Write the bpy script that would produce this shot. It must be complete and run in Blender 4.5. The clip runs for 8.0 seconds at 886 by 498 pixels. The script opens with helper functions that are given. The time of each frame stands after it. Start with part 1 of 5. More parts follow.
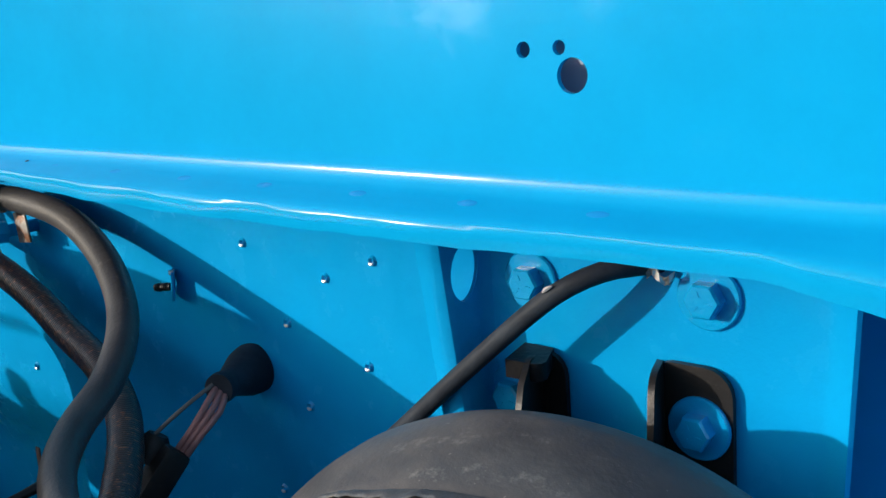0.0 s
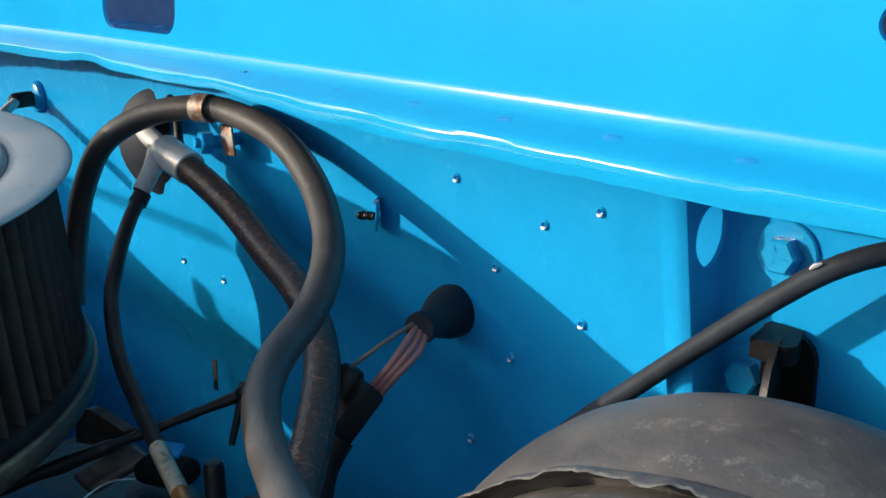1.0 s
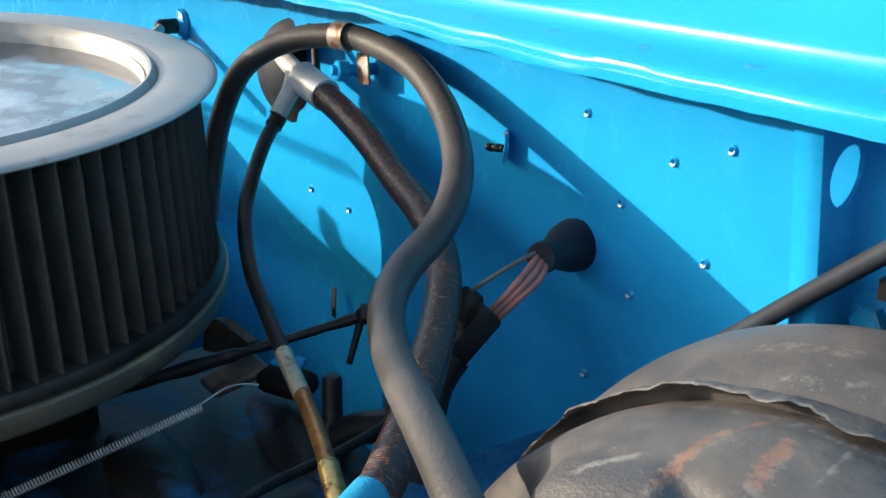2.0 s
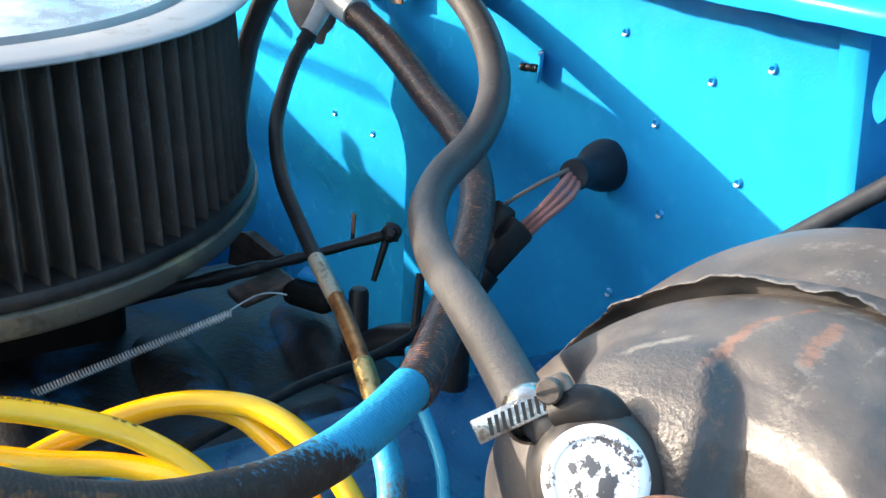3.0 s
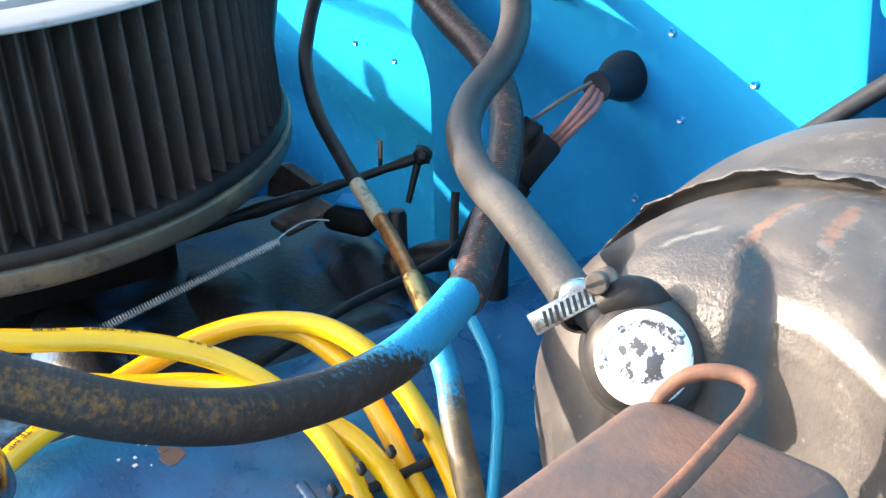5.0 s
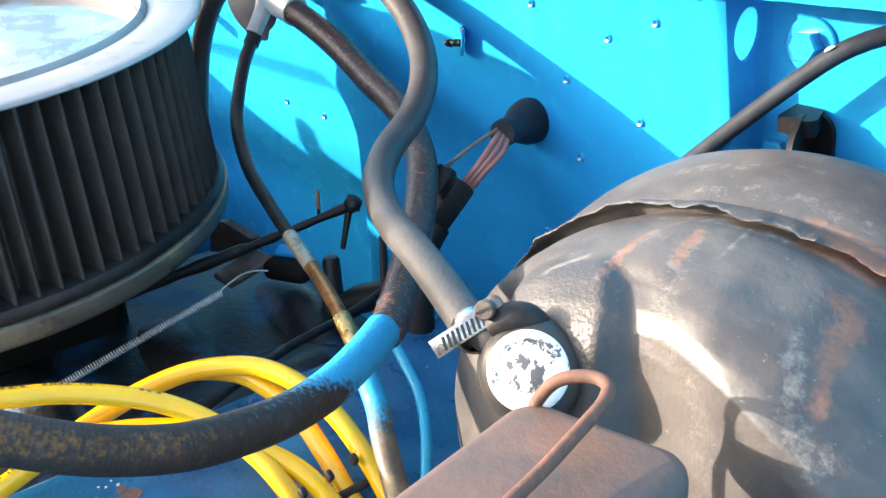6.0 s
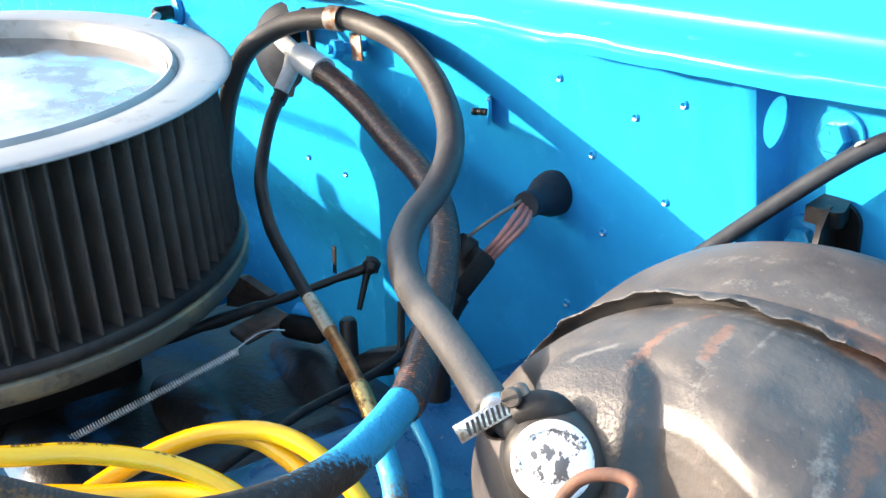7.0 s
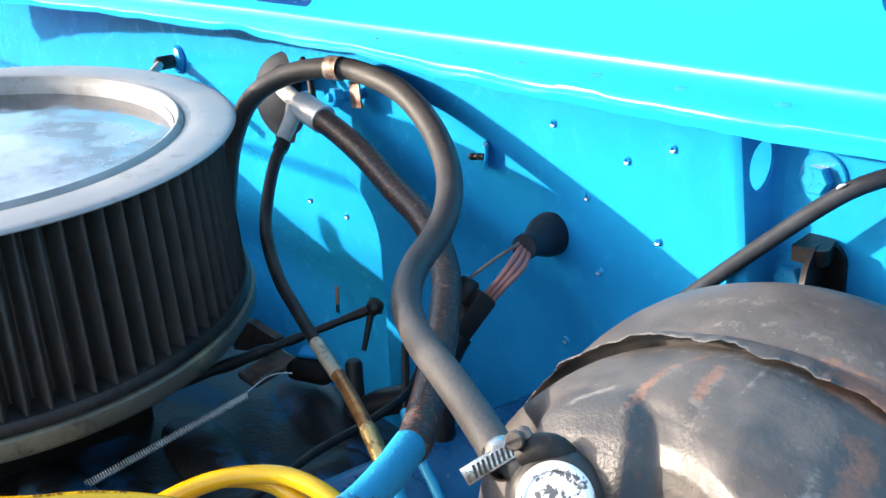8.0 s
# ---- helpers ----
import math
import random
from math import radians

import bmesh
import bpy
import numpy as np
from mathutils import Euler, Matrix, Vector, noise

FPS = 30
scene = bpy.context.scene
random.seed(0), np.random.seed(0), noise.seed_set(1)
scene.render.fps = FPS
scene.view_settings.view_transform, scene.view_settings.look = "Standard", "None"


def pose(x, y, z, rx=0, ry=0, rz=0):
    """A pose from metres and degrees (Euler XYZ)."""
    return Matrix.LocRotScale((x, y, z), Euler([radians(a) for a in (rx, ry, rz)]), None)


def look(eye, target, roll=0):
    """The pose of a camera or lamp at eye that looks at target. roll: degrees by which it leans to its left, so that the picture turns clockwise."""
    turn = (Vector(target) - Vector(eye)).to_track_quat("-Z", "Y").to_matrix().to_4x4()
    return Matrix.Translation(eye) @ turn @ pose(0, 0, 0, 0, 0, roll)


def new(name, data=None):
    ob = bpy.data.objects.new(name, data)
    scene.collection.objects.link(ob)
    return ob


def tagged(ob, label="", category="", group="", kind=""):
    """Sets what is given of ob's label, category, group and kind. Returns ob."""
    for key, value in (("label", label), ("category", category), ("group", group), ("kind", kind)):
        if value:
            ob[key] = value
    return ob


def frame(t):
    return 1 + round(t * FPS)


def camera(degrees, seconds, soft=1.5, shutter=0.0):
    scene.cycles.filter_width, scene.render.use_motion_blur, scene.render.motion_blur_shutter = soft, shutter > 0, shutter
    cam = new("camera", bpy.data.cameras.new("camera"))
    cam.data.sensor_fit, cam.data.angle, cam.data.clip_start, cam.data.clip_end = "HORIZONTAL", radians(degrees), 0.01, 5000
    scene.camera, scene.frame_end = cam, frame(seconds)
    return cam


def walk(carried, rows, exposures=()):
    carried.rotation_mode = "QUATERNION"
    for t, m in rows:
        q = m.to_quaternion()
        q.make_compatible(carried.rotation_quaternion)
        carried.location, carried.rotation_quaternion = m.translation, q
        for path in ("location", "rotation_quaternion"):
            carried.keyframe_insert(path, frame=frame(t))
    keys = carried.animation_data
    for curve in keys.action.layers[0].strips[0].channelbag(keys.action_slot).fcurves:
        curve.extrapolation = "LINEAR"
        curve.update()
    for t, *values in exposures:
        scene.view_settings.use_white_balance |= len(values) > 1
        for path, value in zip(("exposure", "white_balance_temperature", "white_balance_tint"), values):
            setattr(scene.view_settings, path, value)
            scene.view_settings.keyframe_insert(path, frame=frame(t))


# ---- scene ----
cam = camera(45.0, 8.0)
PATH = [
    (0, (0.4191, -0.3400, 1.1236), (0.1068, 0.0304, 0.9997), -4.65),
    (0.5, (0.3850, -0.3376, 1.1211), (0.0540, 0.0103, 0.9816), -3.36),
    (1, (0.3712, -0.3382, 1.1172), (0.0129, -0.0213, 0.9716), -0.87),
    (1.5, (0.3704, -0.3386, 1.1134), (-0.0055, -0.0451, 0.9631), 0.16),
    (1.7, (0.3742, -0.3421, 1.1081), (-0.0092, -0.0607, 0.9539), 0.63),
    (2.8, (0.3807, -0.3725, 1.0948), (-0.0045, -0.1047, 0.9220), 2.04),
    (3, (0.3791, -0.3720, 1.0867), (-0.0003, -0.1021, 0.9046), 3.19),
    (3.5, (0.3826, -0.3787, 1.0882), (0.0134, -0.1202, 0.8716), -0.44),
    (4, (0.3867, -0.3793, 1.0915), (0.0170, -0.1308, 0.8644), -1.67),
    (4.2, (0.3889, -0.3825, 1.0922), (0.0187, -0.1345, 0.8654), -1.67),
    (5.3, (0.4058, -0.4055, 1.0986), (0.0348, -0.1455, 0.8871), -1.09),
    (5.5, (0.4225, -0.4109, 1.1070), (0.0479, -0.1542, 0.8978), -2.78),
    (6, (0.4423, -0.4085, 1.1145), (0.0766, -0.1315, 0.9156), -3.80),
    (6.5, (0.4377, -0.4106, 1.1084), (0.0820, -0.1167, 0.9159), 0.04),
    (6.7, (0.4359, -0.4105, 1.1190), (0.0692, -0.1258, 0.9333), -1.59),
    (7, (0.4343, -0.4114, 1.1263), (0.0608, -0.1311, 0.9476), -1.43),
    (7.5, (0.4379, -0.4128, 1.1295), (0.0592, -0.1332, 0.9610), -1.56),
    (8, (0.4459, -0.4216, 1.1406), (0.0694, -0.1376, 0.9746), -2.74),
]
EXPOSURES = [(0.0, -0.25, 6600, 10), (1.0, 0.05, 7000, 10), (1.7, 0.35, 7300, 10), (2.8, 1.15, 7200, 13), (4.2, 1.48, 7350, 13), (5.5, 1.64, 7300, 14), (7.0, 1.53, 7350, 14), (8.0, 1.14, 7000, 14)]
walk(cam, [(t, look(eye, target, roll)) for t, eye, target, roll in PATH], EXPOSURES)

# ---- light: low sun from the front left, clear sky ----
SUN_WAY = Vector((0.92, 1.0, -0.30)).normalized()
sun = new("sun", bpy.data.lights.new("sun", "SUN"))
sun.data.energy, sun.data.angle, sun.data.color = 4.4, radians(0.6), (1.0, 0.95, 0.88)
sun.matrix_world = Matrix.Translation((-2, -3, 4)) @ SUN_WAY.to_track_quat("-Z", "Y").to_matrix().to_4x4()
world = bpy.data.worlds.new("sky")
scene.world = world
world.use_nodes = True
_n = world.node_tree
_sky = _n.nodes.new("ShaderNodeTexSky")
_sky.sky_type, _sky.sun_disc = "NISHITA", False
_sky.sun_elevation = math.asin(-SUN_WAY.z)
_sky.sun_rotation = math.atan2(-SUN_WAY.x, -SUN_WAY.y)
_sky.dust_density, _sky.ozone_density = 1.6, 1.2
_n.links.new(_sky.outputs[0], _n.nodes["Background"].inputs[0])
_n.nodes["Background"].inputs[1].default_value = 0.42


# ---- materials ----
def material(name, colour, rough=0.5, metal=0.0, coat=0.0, second=None, scale=30.0, low=0.4, high=0.65,
             grain=0.0, grain_scale=400.0, rough_var=0.0, third=None, third_scale=120.0, third_low=0.6, third_high=0.7, spec=0.5,
             rings=0.0, ring_scale=300.0, detail=6.0, ring_tint=None, tint_low=0.45, tint_high=0.7, tint_scale=70.0):
    """A Principled surface with up to three noise-mixed colours, fine bump and, for hoses, rings along the length."""
    m = bpy.data.materials.new(name)
    m.use_nodes = True
    nt = m.node_tree
    b = nt.nodes["Principled BSDF"]
    b.inputs["Roughness"].default_value = rough
    b.inputs["Metallic"].default_value = metal
    b.inputs["Coat Weight"].default_value = coat
    b.inputs["Coat Roughness"].default_value = 0.08
    b.inputs["Specular IOR Level"].default_value = spec
    tc = nt.nodes.new("ShaderNodeTexCoord")

    def noise_tex(s, d=6.0):
        n = nt.nodes.new("ShaderNodeTexNoise")
        n.inputs["Scale"].default_value, n.inputs["Detail"].default_value, n.inputs["Roughness"].default_value = s, d, 0.62
        nt.links.new(tc.outputs["Object"], n.inputs["Vector"])
        return n

    def ramp(source, a, z):
        r = nt.nodes.new("ShaderNodeMapRange")
        r.inputs[1].default_value, r.inputs[2].default_value = a, z
        nt.links.new(source, r.inputs[0])
        return r.outputs[0]

    def mix(fac, a, z):
        x = nt.nodes.new("ShaderNodeMix")
        x.data_type = "RGBA"
        if isinstance(fac, float):
            x.inputs[0].default_value = fac
        else:
            nt.links.new(fac, x.inputs[0])
        for s, v in ((x.inputs[6], a), (x.inputs[7], z)):
            if isinstance(v, tuple):
                s.default_value = (*v, 1)
            else:
                nt.links.new(v, s)
        return x.outputs[2]

    fine = noise_tex(grain_scale, 3.0)
    shade = mix(ramp(noise_tex(9.0).outputs[0], 0.3, 0.7), tuple(c * 0.9 for c in colour), tuple(min(1.0, c * 1.08) for c in colour))
    if second:
        f2 = ramp(noise_tex(scale, detail).outputs[0], low, high)
        shade = mix(f2, shade, second)
        if rough_var:
            rr = nt.nodes.new("ShaderNodeMapRange")
            rr.inputs[3].default_value, rr.inputs[4].default_value = rough, min(1.0, rough + rough_var)
            nt.links.new(f2, rr.inputs[0])
            nt.links.new(rr.outputs[0], b.inputs["Roughness"])
    if third:
        shade = mix(ramp(noise_tex(third_scale, 8.0).outputs[0], third_low, third_high), shade, third)
    nt.links.new(shade, b.inputs["Base Color"])
    if grain or rings:
        bump = nt.nodes.new("ShaderNodeBump")
        bump.inputs["Strength"].default_value = 1.0
        bump.inputs["Distance"].default_value = max(grain, 0.0001)
        nt.links.new(fine.outputs[0], bump.inputs["Height"])
        if rings:
            sep = nt.nodes.new("ShaderNodeSeparateXYZ")
            nt.links.new(tc.outputs["UV"], sep.inputs[0])
            w = nt.nodes.new("ShaderNodeMath")
            w.operation = "MULTIPLY"
            w.inputs[1].default_value = ring_scale
            nt.links.new(sep.outputs[0], w.inputs[0])
            wob = nt.nodes.new("ShaderNodeMath")
            wob.operation = "ADD"
            nt.links.new(w.outputs[0], wob.inputs[0])
            nt.links.new(noise_tex(60.0).outputs[0], wob.inputs[1])
            s = nt.nodes.new("ShaderNodeMath")
            s.operation = "SINE"
            nt.links.new(wob.outputs[0], s.inputs[0])
            if ring_tint:
                crest = nt.nodes.new("ShaderNodeMath")
                crest.operation = "MULTIPLY"
                nt.links.new(ramp(s.outputs[0], 0.1, 0.9), crest.inputs[0])
                nt.links.new(ramp(noise_tex(tint_scale, 4.0).outputs[0], tint_low, tint_high), crest.inputs[1])
                nt.links.new(mix(crest.outputs[0], shade, ring_tint), b.inputs["Base Color"])
            b2 = nt.nodes.new("ShaderNodeBump")
            b2.inputs["Distance"].default_value = rings
            nt.links.new(s.outputs[0], b2.inputs["Height"])
            nt.links.new(bump.outputs[0], b2.inputs["Normal"])
            bump = b2
        nt.links.new(bump.outputs[0], b.inputs["Normal"])
    return m


PAINT = material("blue_paint", (0.0, 0.28, 0.60), 0.20, 0.0, 0.0, spec=0.14, second=(0.0, 0.295, 0.62), scale=40, rough_var=0.10, grain=0.00003, grain_scale=700)
GLOSS = material("glossy_blue_paint", (0.0, 0.295, 0.60), 0.14, 0.0, 0.0, spec=0.6, second=(0.0, 0.31, 0.62), scale=40, grain=0.0004, grain_scale=420)
COWL = material("blue_paint_cowl", (0.0, 0.31, 0.60), 0.15, 0.0, 0.0, spec=0.16, second=(0.004, 0.325, 0.61), scale=9.0, low=0.58, high=0.72, rough_var=0.14, grain=0.00003, grain_scale=60)
PRIMER = material("grey_primer", (0.40, 0.46, 0.58), 0.6, second=(0.30, 0.36, 0.50), scale=40, grain=0.0001)
SPOT = material("pink_spot", (0.01, 0.275, 0.60), 0.2, spec=0.2, second=(0.05, 0.265, 0.58), scale=240, low=0.5, high=0.7)
ENGINE_BLUE = material("engine_blue", (0.004, 0.082, 0.195), 0.24, 0.0, 0.2, second=(0.010, 0.135, 0.28), scale=28, low=0.45, high=0.68, rough_var=0.25, grain=0.0003, third=(0.20, 0.26, 0.32), third_scale=150, third_low=0.68, third_high=0.73)
SOOTY_BLUE = material("sooty_blue", (0.010, 0.010, 0.011), 0.45, 0.0, second=(0.010, 0.095, 0.20), scale=22, low=0.53, high=0.66, rough_var=0.2, third=(0.03, 0.024, 0.019), third_scale=90, third_low=0.55, third_high=0.7, grain=0.0006, grain_scale=220, spec=0.35)
# the third colour's pale specks paint in fine glints
BOOSTER = material("booster_black", (0.062, 0.055, 0.051), 0.44, 0.0, 0.0, second=(0.125, 0.108, 0.096), scale=30, low=0.42, high=0.74, rough_var=0.2,
                   third=(0.26, 0.23, 0.20), third_scale=330, third_low=0.665, third_high=0.74, grain=0.00024, grain_scale=380, spec=0.5)
BLACK = material("black_steel", (0.016, 0.015, 0.015), 0.42, 0.1, second=(0.06, 0.047, 0.038), scale=70, low=0.55, high=0.75, grain=0.0002, spec=0.35)
RUST = material("rusty_iron", (0.120, 0.072, 0.056), 0.58, 0.0, second=(0.190, 0.100, 0.064), scale=20, low=0.42, high=0.68, third=(0.085, 0.062, 0.054), third_scale=45, third_low=0.46, third_high=0.70, grain=0.00025, grain_scale=420, spec=0.45)
WIRE_RUST = material("rusty_wire", (0.150, 0.066, 0.042), 0.68, 0.0, second=(0.095, 0.055, 0.042), scale=110, third=(0.23, 0.10, 0.05), third_scale=260, third_low=0.55, third_high=0.7, grain=0.0003, spec=0.35)
GREY_RUBBER = material("grey_rubber", (0.039, 0.036, 0.0350), 0.44, spec=0.36, second=(0.062, 0.059, 0.058), scale=24, low=0.45, high=0.7, rough_var=0.2, third=(0.105, 0.098, 0.092), third_scale=120, third_low=0.64, third_high=0.76, grain=0.00030, grain_scale=500)
BLACK_RUBBER = material("black_rubber", (0.010, 0.010, 0.011), 0.5, second=(0.026, 0.023, 0.021), scale=60, grain=0.0002, spec=0.25)
BROWN_HOSE = material("ribbed_hose", (0.024, 0.015, 0.012), 0.34, 0.05, second=(0.070, 0.034, 0.023), scale=260, low=0.45, high=0.7, grain=0.0005, grain_scale=420, rings=0.00013, ring_scale=3800, ring_tint=(0.60, 0.21, 0.09), tint_low=0.53, tint_high=0.66, tint_scale=320.0, spec=0.65)
BRAID = material("brass_braid", (0.46, 0.38, 0.28), 0.30, 0.7, second=(0.07, 0.05, 0.035), scale=240, low=0.54, high=0.70, grain=0.0004, grain_scale=1500, rings=0.0002, ring_scale=5200, ring_tint=(0.62, 0.56, 0.44), tint_low=0.5, tint_high=0.62)
COPPER = material("stained_copper", (0.30, 0.125, 0.042), 0.32, 0.6, second=(0.42, 0.20, 0.07), scale=140, third=(0.09, 0.045, 0.025), third_scale=90, third_low=0.52, third_high=0.68, grain=0.0003)
TAPE_BLUE = material("blue_overspray", (0.0, 0.34, 0.56), 0.40, second=(0.02, 0.10, 0.16), scale=160, low=0.62, high=0.74, grain=0.0002)
YELLOW = material("yellow_silicone", (0.98, 0.50, 0.008), 0.26, second=(0.90, 0.42, 0.005), scale=30, grain=0.00010, grain_scale=300, spec=0.7)
BRASS = material("brass", (0.80, 0.55, 0.22), 0.25, 0.85, second=(0.22, 0.11, 0.04), scale=160, low=0.48, high=0.64, grain=0.0004, rings=0.00015, ring_scale=6000)
CHROME = material("chrome", (0.36, 0.365, 0.38), 0.06, 1.0, second=(0.22, 0.22, 0.23), scale=9, low=0.46, high=0.56, rough_var=0.25, third=(0.42, 0.41, 0.40), third_scale=14, third_low=0.52, third_high=0.57, grain=0.0005, grain_scale=9)
RING_GREY = material("dull_chrome", (0.225, 0.222, 0.218), 0.38, 0.12, second=(0.285, 0.280, 0.272), scale=18, rough_var=0.2, third=(0.15, 0.128, 0.100), third_scale=60, third_low=0.58, third_high=0.76, grain=0.00010, spec=0.45)
BASE_PAN = material("stained_pan", (0.105, 0.100, 0.080), 0.46, 0.25, second=(0.25, 0.205, 0.115), scale=16, low=0.50, high=0.66, rough_var=0.2, third=(0.04, 0.036, 0.03), third_scale=60, third_low=0.54, third_high=0.68, grain=0.0002, grain_scale=300)
GALV = material("zinc_steel", (0.45, 0.45, 0.44), 0.30, 0.85, second=(0.20, 0.18, 0.16), scale=140, low=0.46, high=0.72, rough_var=0.15, grain=0.0001)
SPRING_STEEL = material("spring_steel", (0.74, 0.73, 0.72), 0.25, 0.45, second=(0.50, 0.48, 0.46), scale=120, grain=0.0001)
TAN_STEEL = material("tan_stained_steel", (0.115, 0.080, 0.066), 0.5, 0.1, second=(0.055, 0.036, 0.028), scale=90, low=0.45, high=0.62, third=(0.19, 0.095, 0.055), third_scale=70, third_low=0.58, third_high=0.7, grain=0.0004)
CLAMP_STEEL = material("clamp_steel", (0.42, 0.41, 0.39), 0.20, 0.95, second=(0.13, 0.11, 0.09), scale=170, low=0.46, high=0.64, rough_var=0.3, grain=0.0002)
ALLOY = material("grey_alloy", (0.50, 0.49, 0.47), 0.5, 0.1, second=(0.36, 0.34, 0.31), scale=60, grain=0.0003)
COTTON = material("filter_gauze", (0.019, 0.017, 0.0155), 0.50, second=(0.036, 0.031, 0.027), scale=70, rough_var=0.15, third=(0.070, 0.060, 0.050), third_scale=260, third_low=0.60, third_high=0.76, grain=0.0006, grain_scale=1100, spec=0.55)
PEEL = material("peeling_silver", (0.85, 0.85, 0.84), 0.3, 0.1, grain=0.0002)
PINK = material("faded_wire", (0.36, 0.16, 0.14), 0.5, second=(0.25, 0.12, 0.11), scale=60)
GREYWIRE = material("grey_wire", (0.12, 0.11, 0.10), 0.5)
ASPHALT = material("asphalt", (0.05, 0.05, 0.05), 0.9, second=(0.07, 0.068, 0.065), scale=8, grain=0.002, grain_scale=120)
GRIME = material("engine_grime", (0.009, 0.008, 0.0072), 0.65, second=(0.021, 0.017, 0.013), scale=40, low=0.5, high=0.75, grain=0.0008, grain_scale=200, spec=0.15)
RUBBED = material("rusty_zinc", (0.30, 0.27, 0.24), 0.5, 0.4, second=(0.20, 0.085, 0.04), scale=160, low=0.45, high=0.6, grain=0.0003)
RUBBED_BROWN = material("worn_brown_steel", (0.012, 0.012, 0.013), 0.45, 0.1, second=(0.022, 0.019, 0.017), spec=0.15, scale=120, low=0.5, high=0.7, grain=0.0003)
SPARKLE = material("clean_metal", (0.72, 0.72, 0.71), 0.35, 0.35, second=(0.6, 0.59, 0.57), scale=70, grain=0.0001)
CAP_CHROME = material("tarnished_chrome", (0.42, 0.41, 0.40), 0.16, 1.0, second=(0.10, 0.06, 0.04), scale=90, low=0.46, high=0.62, rough_var=0.35, third=(0.03, 0.028, 0.026), third_scale=50, third_low=0.55, third_high=0.68, grain=0.00015)
DUSTY = material("dusty_black", (0.018, 0.022, 0.030), 0.6, second=(0.030, 0.038, 0.050), scale=60, grain=0.0002, spec=0.15)
SCREW = material("brown_screw", (0.20, 0.165, 0.135), 0.42, 0.6, second=(0.10, 0.075, 0.06), scale=200, grain=0.0001)
VALVE = material("dark_valve", (0.026, 0.024, 0.023), 0.36, second=(0.05, 0.045, 0.04), scale=70, rough_var=0.2, grain=0.0001, spec=0.45)
INK = material("black_ink", (0.03, 0.02, 0.01), 0.6)



def sprayed(m, colour, start, end):
    """Blue paint overspray on a hose: full up to start metres along it, broken up into specks until end."""
    nt = m.node_tree
    b = nt.nodes["Principled BSDF"]
    tc = nt.nodes.new("ShaderNodeTexCoord")
    sep = nt.nodes.new("ShaderNodeSeparateXYZ")
    nt.links.new(tc.outputs["UV"], sep.inputs[0])
    fall = nt.nodes.new("ShaderNodeMapRange")
    fall.inputs[1].default_value, fall.inputs[2].default_value, fall.inputs[3].default_value, fall.inputs[4].default_value = start, end, 0.75, 0.15
    nt.links.new(sep.outputs[0], fall.inputs[0])
    n = nt.nodes.new("ShaderNodeTexNoise")
    n.inputs["Scale"].default_value, n.inputs["Detail"].default_value = 620.0, 5.0
    nt.links.new(tc.outputs["Object"], n.inputs["Vector"])
    big = nt.nodes.new("ShaderNodeTexNoise")
    big.inputs["Scale"].default_value = 110.0
    nt.links.new(tc.outputs["Object"], big.inputs["Vector"])
    both = nt.nodes.new("ShaderNodeMath")
    both.operation = "ADD"
    nt.links.new(n.outputs[0], both.inputs[0])
    nt.links.new(big.outputs[0], both.inputs[1])
    half = nt.nodes.new("ShaderNodeMath")
    half.operation = "MULTIPLY"
    half.inputs[1].default_value = 0.5
    nt.links.new(both.outputs[0], half.inputs[0])
    less = nt.nodes.new("ShaderNodeMath")
    less.operation = "SUBTRACT"
    nt.links.new(fall.outputs[0], less.inputs[0])
    nt.links.new(half.outputs[0], less.inputs[1])
    edge = nt.nodes.new("ShaderNodeMapRange")
    edge.inputs[1].default_value, edge.inputs[2].default_value = -0.05, 0.12
    nt.links.new(less.outputs[0], edge.inputs[0])
    old = b.inputs["Base Color"].links[0].from_socket
    mix = nt.nodes.new("ShaderNodeMix")
    mix.data_type = "RGBA"
    nt.links.new(edge.outputs[0], mix.inputs[0])
    nt.links.new(old, mix.inputs[6])
    mix.inputs[7].default_value = (*colour, 1)
    nt.links.new(mix.outputs[2], b.inputs["Base Color"])
    return m


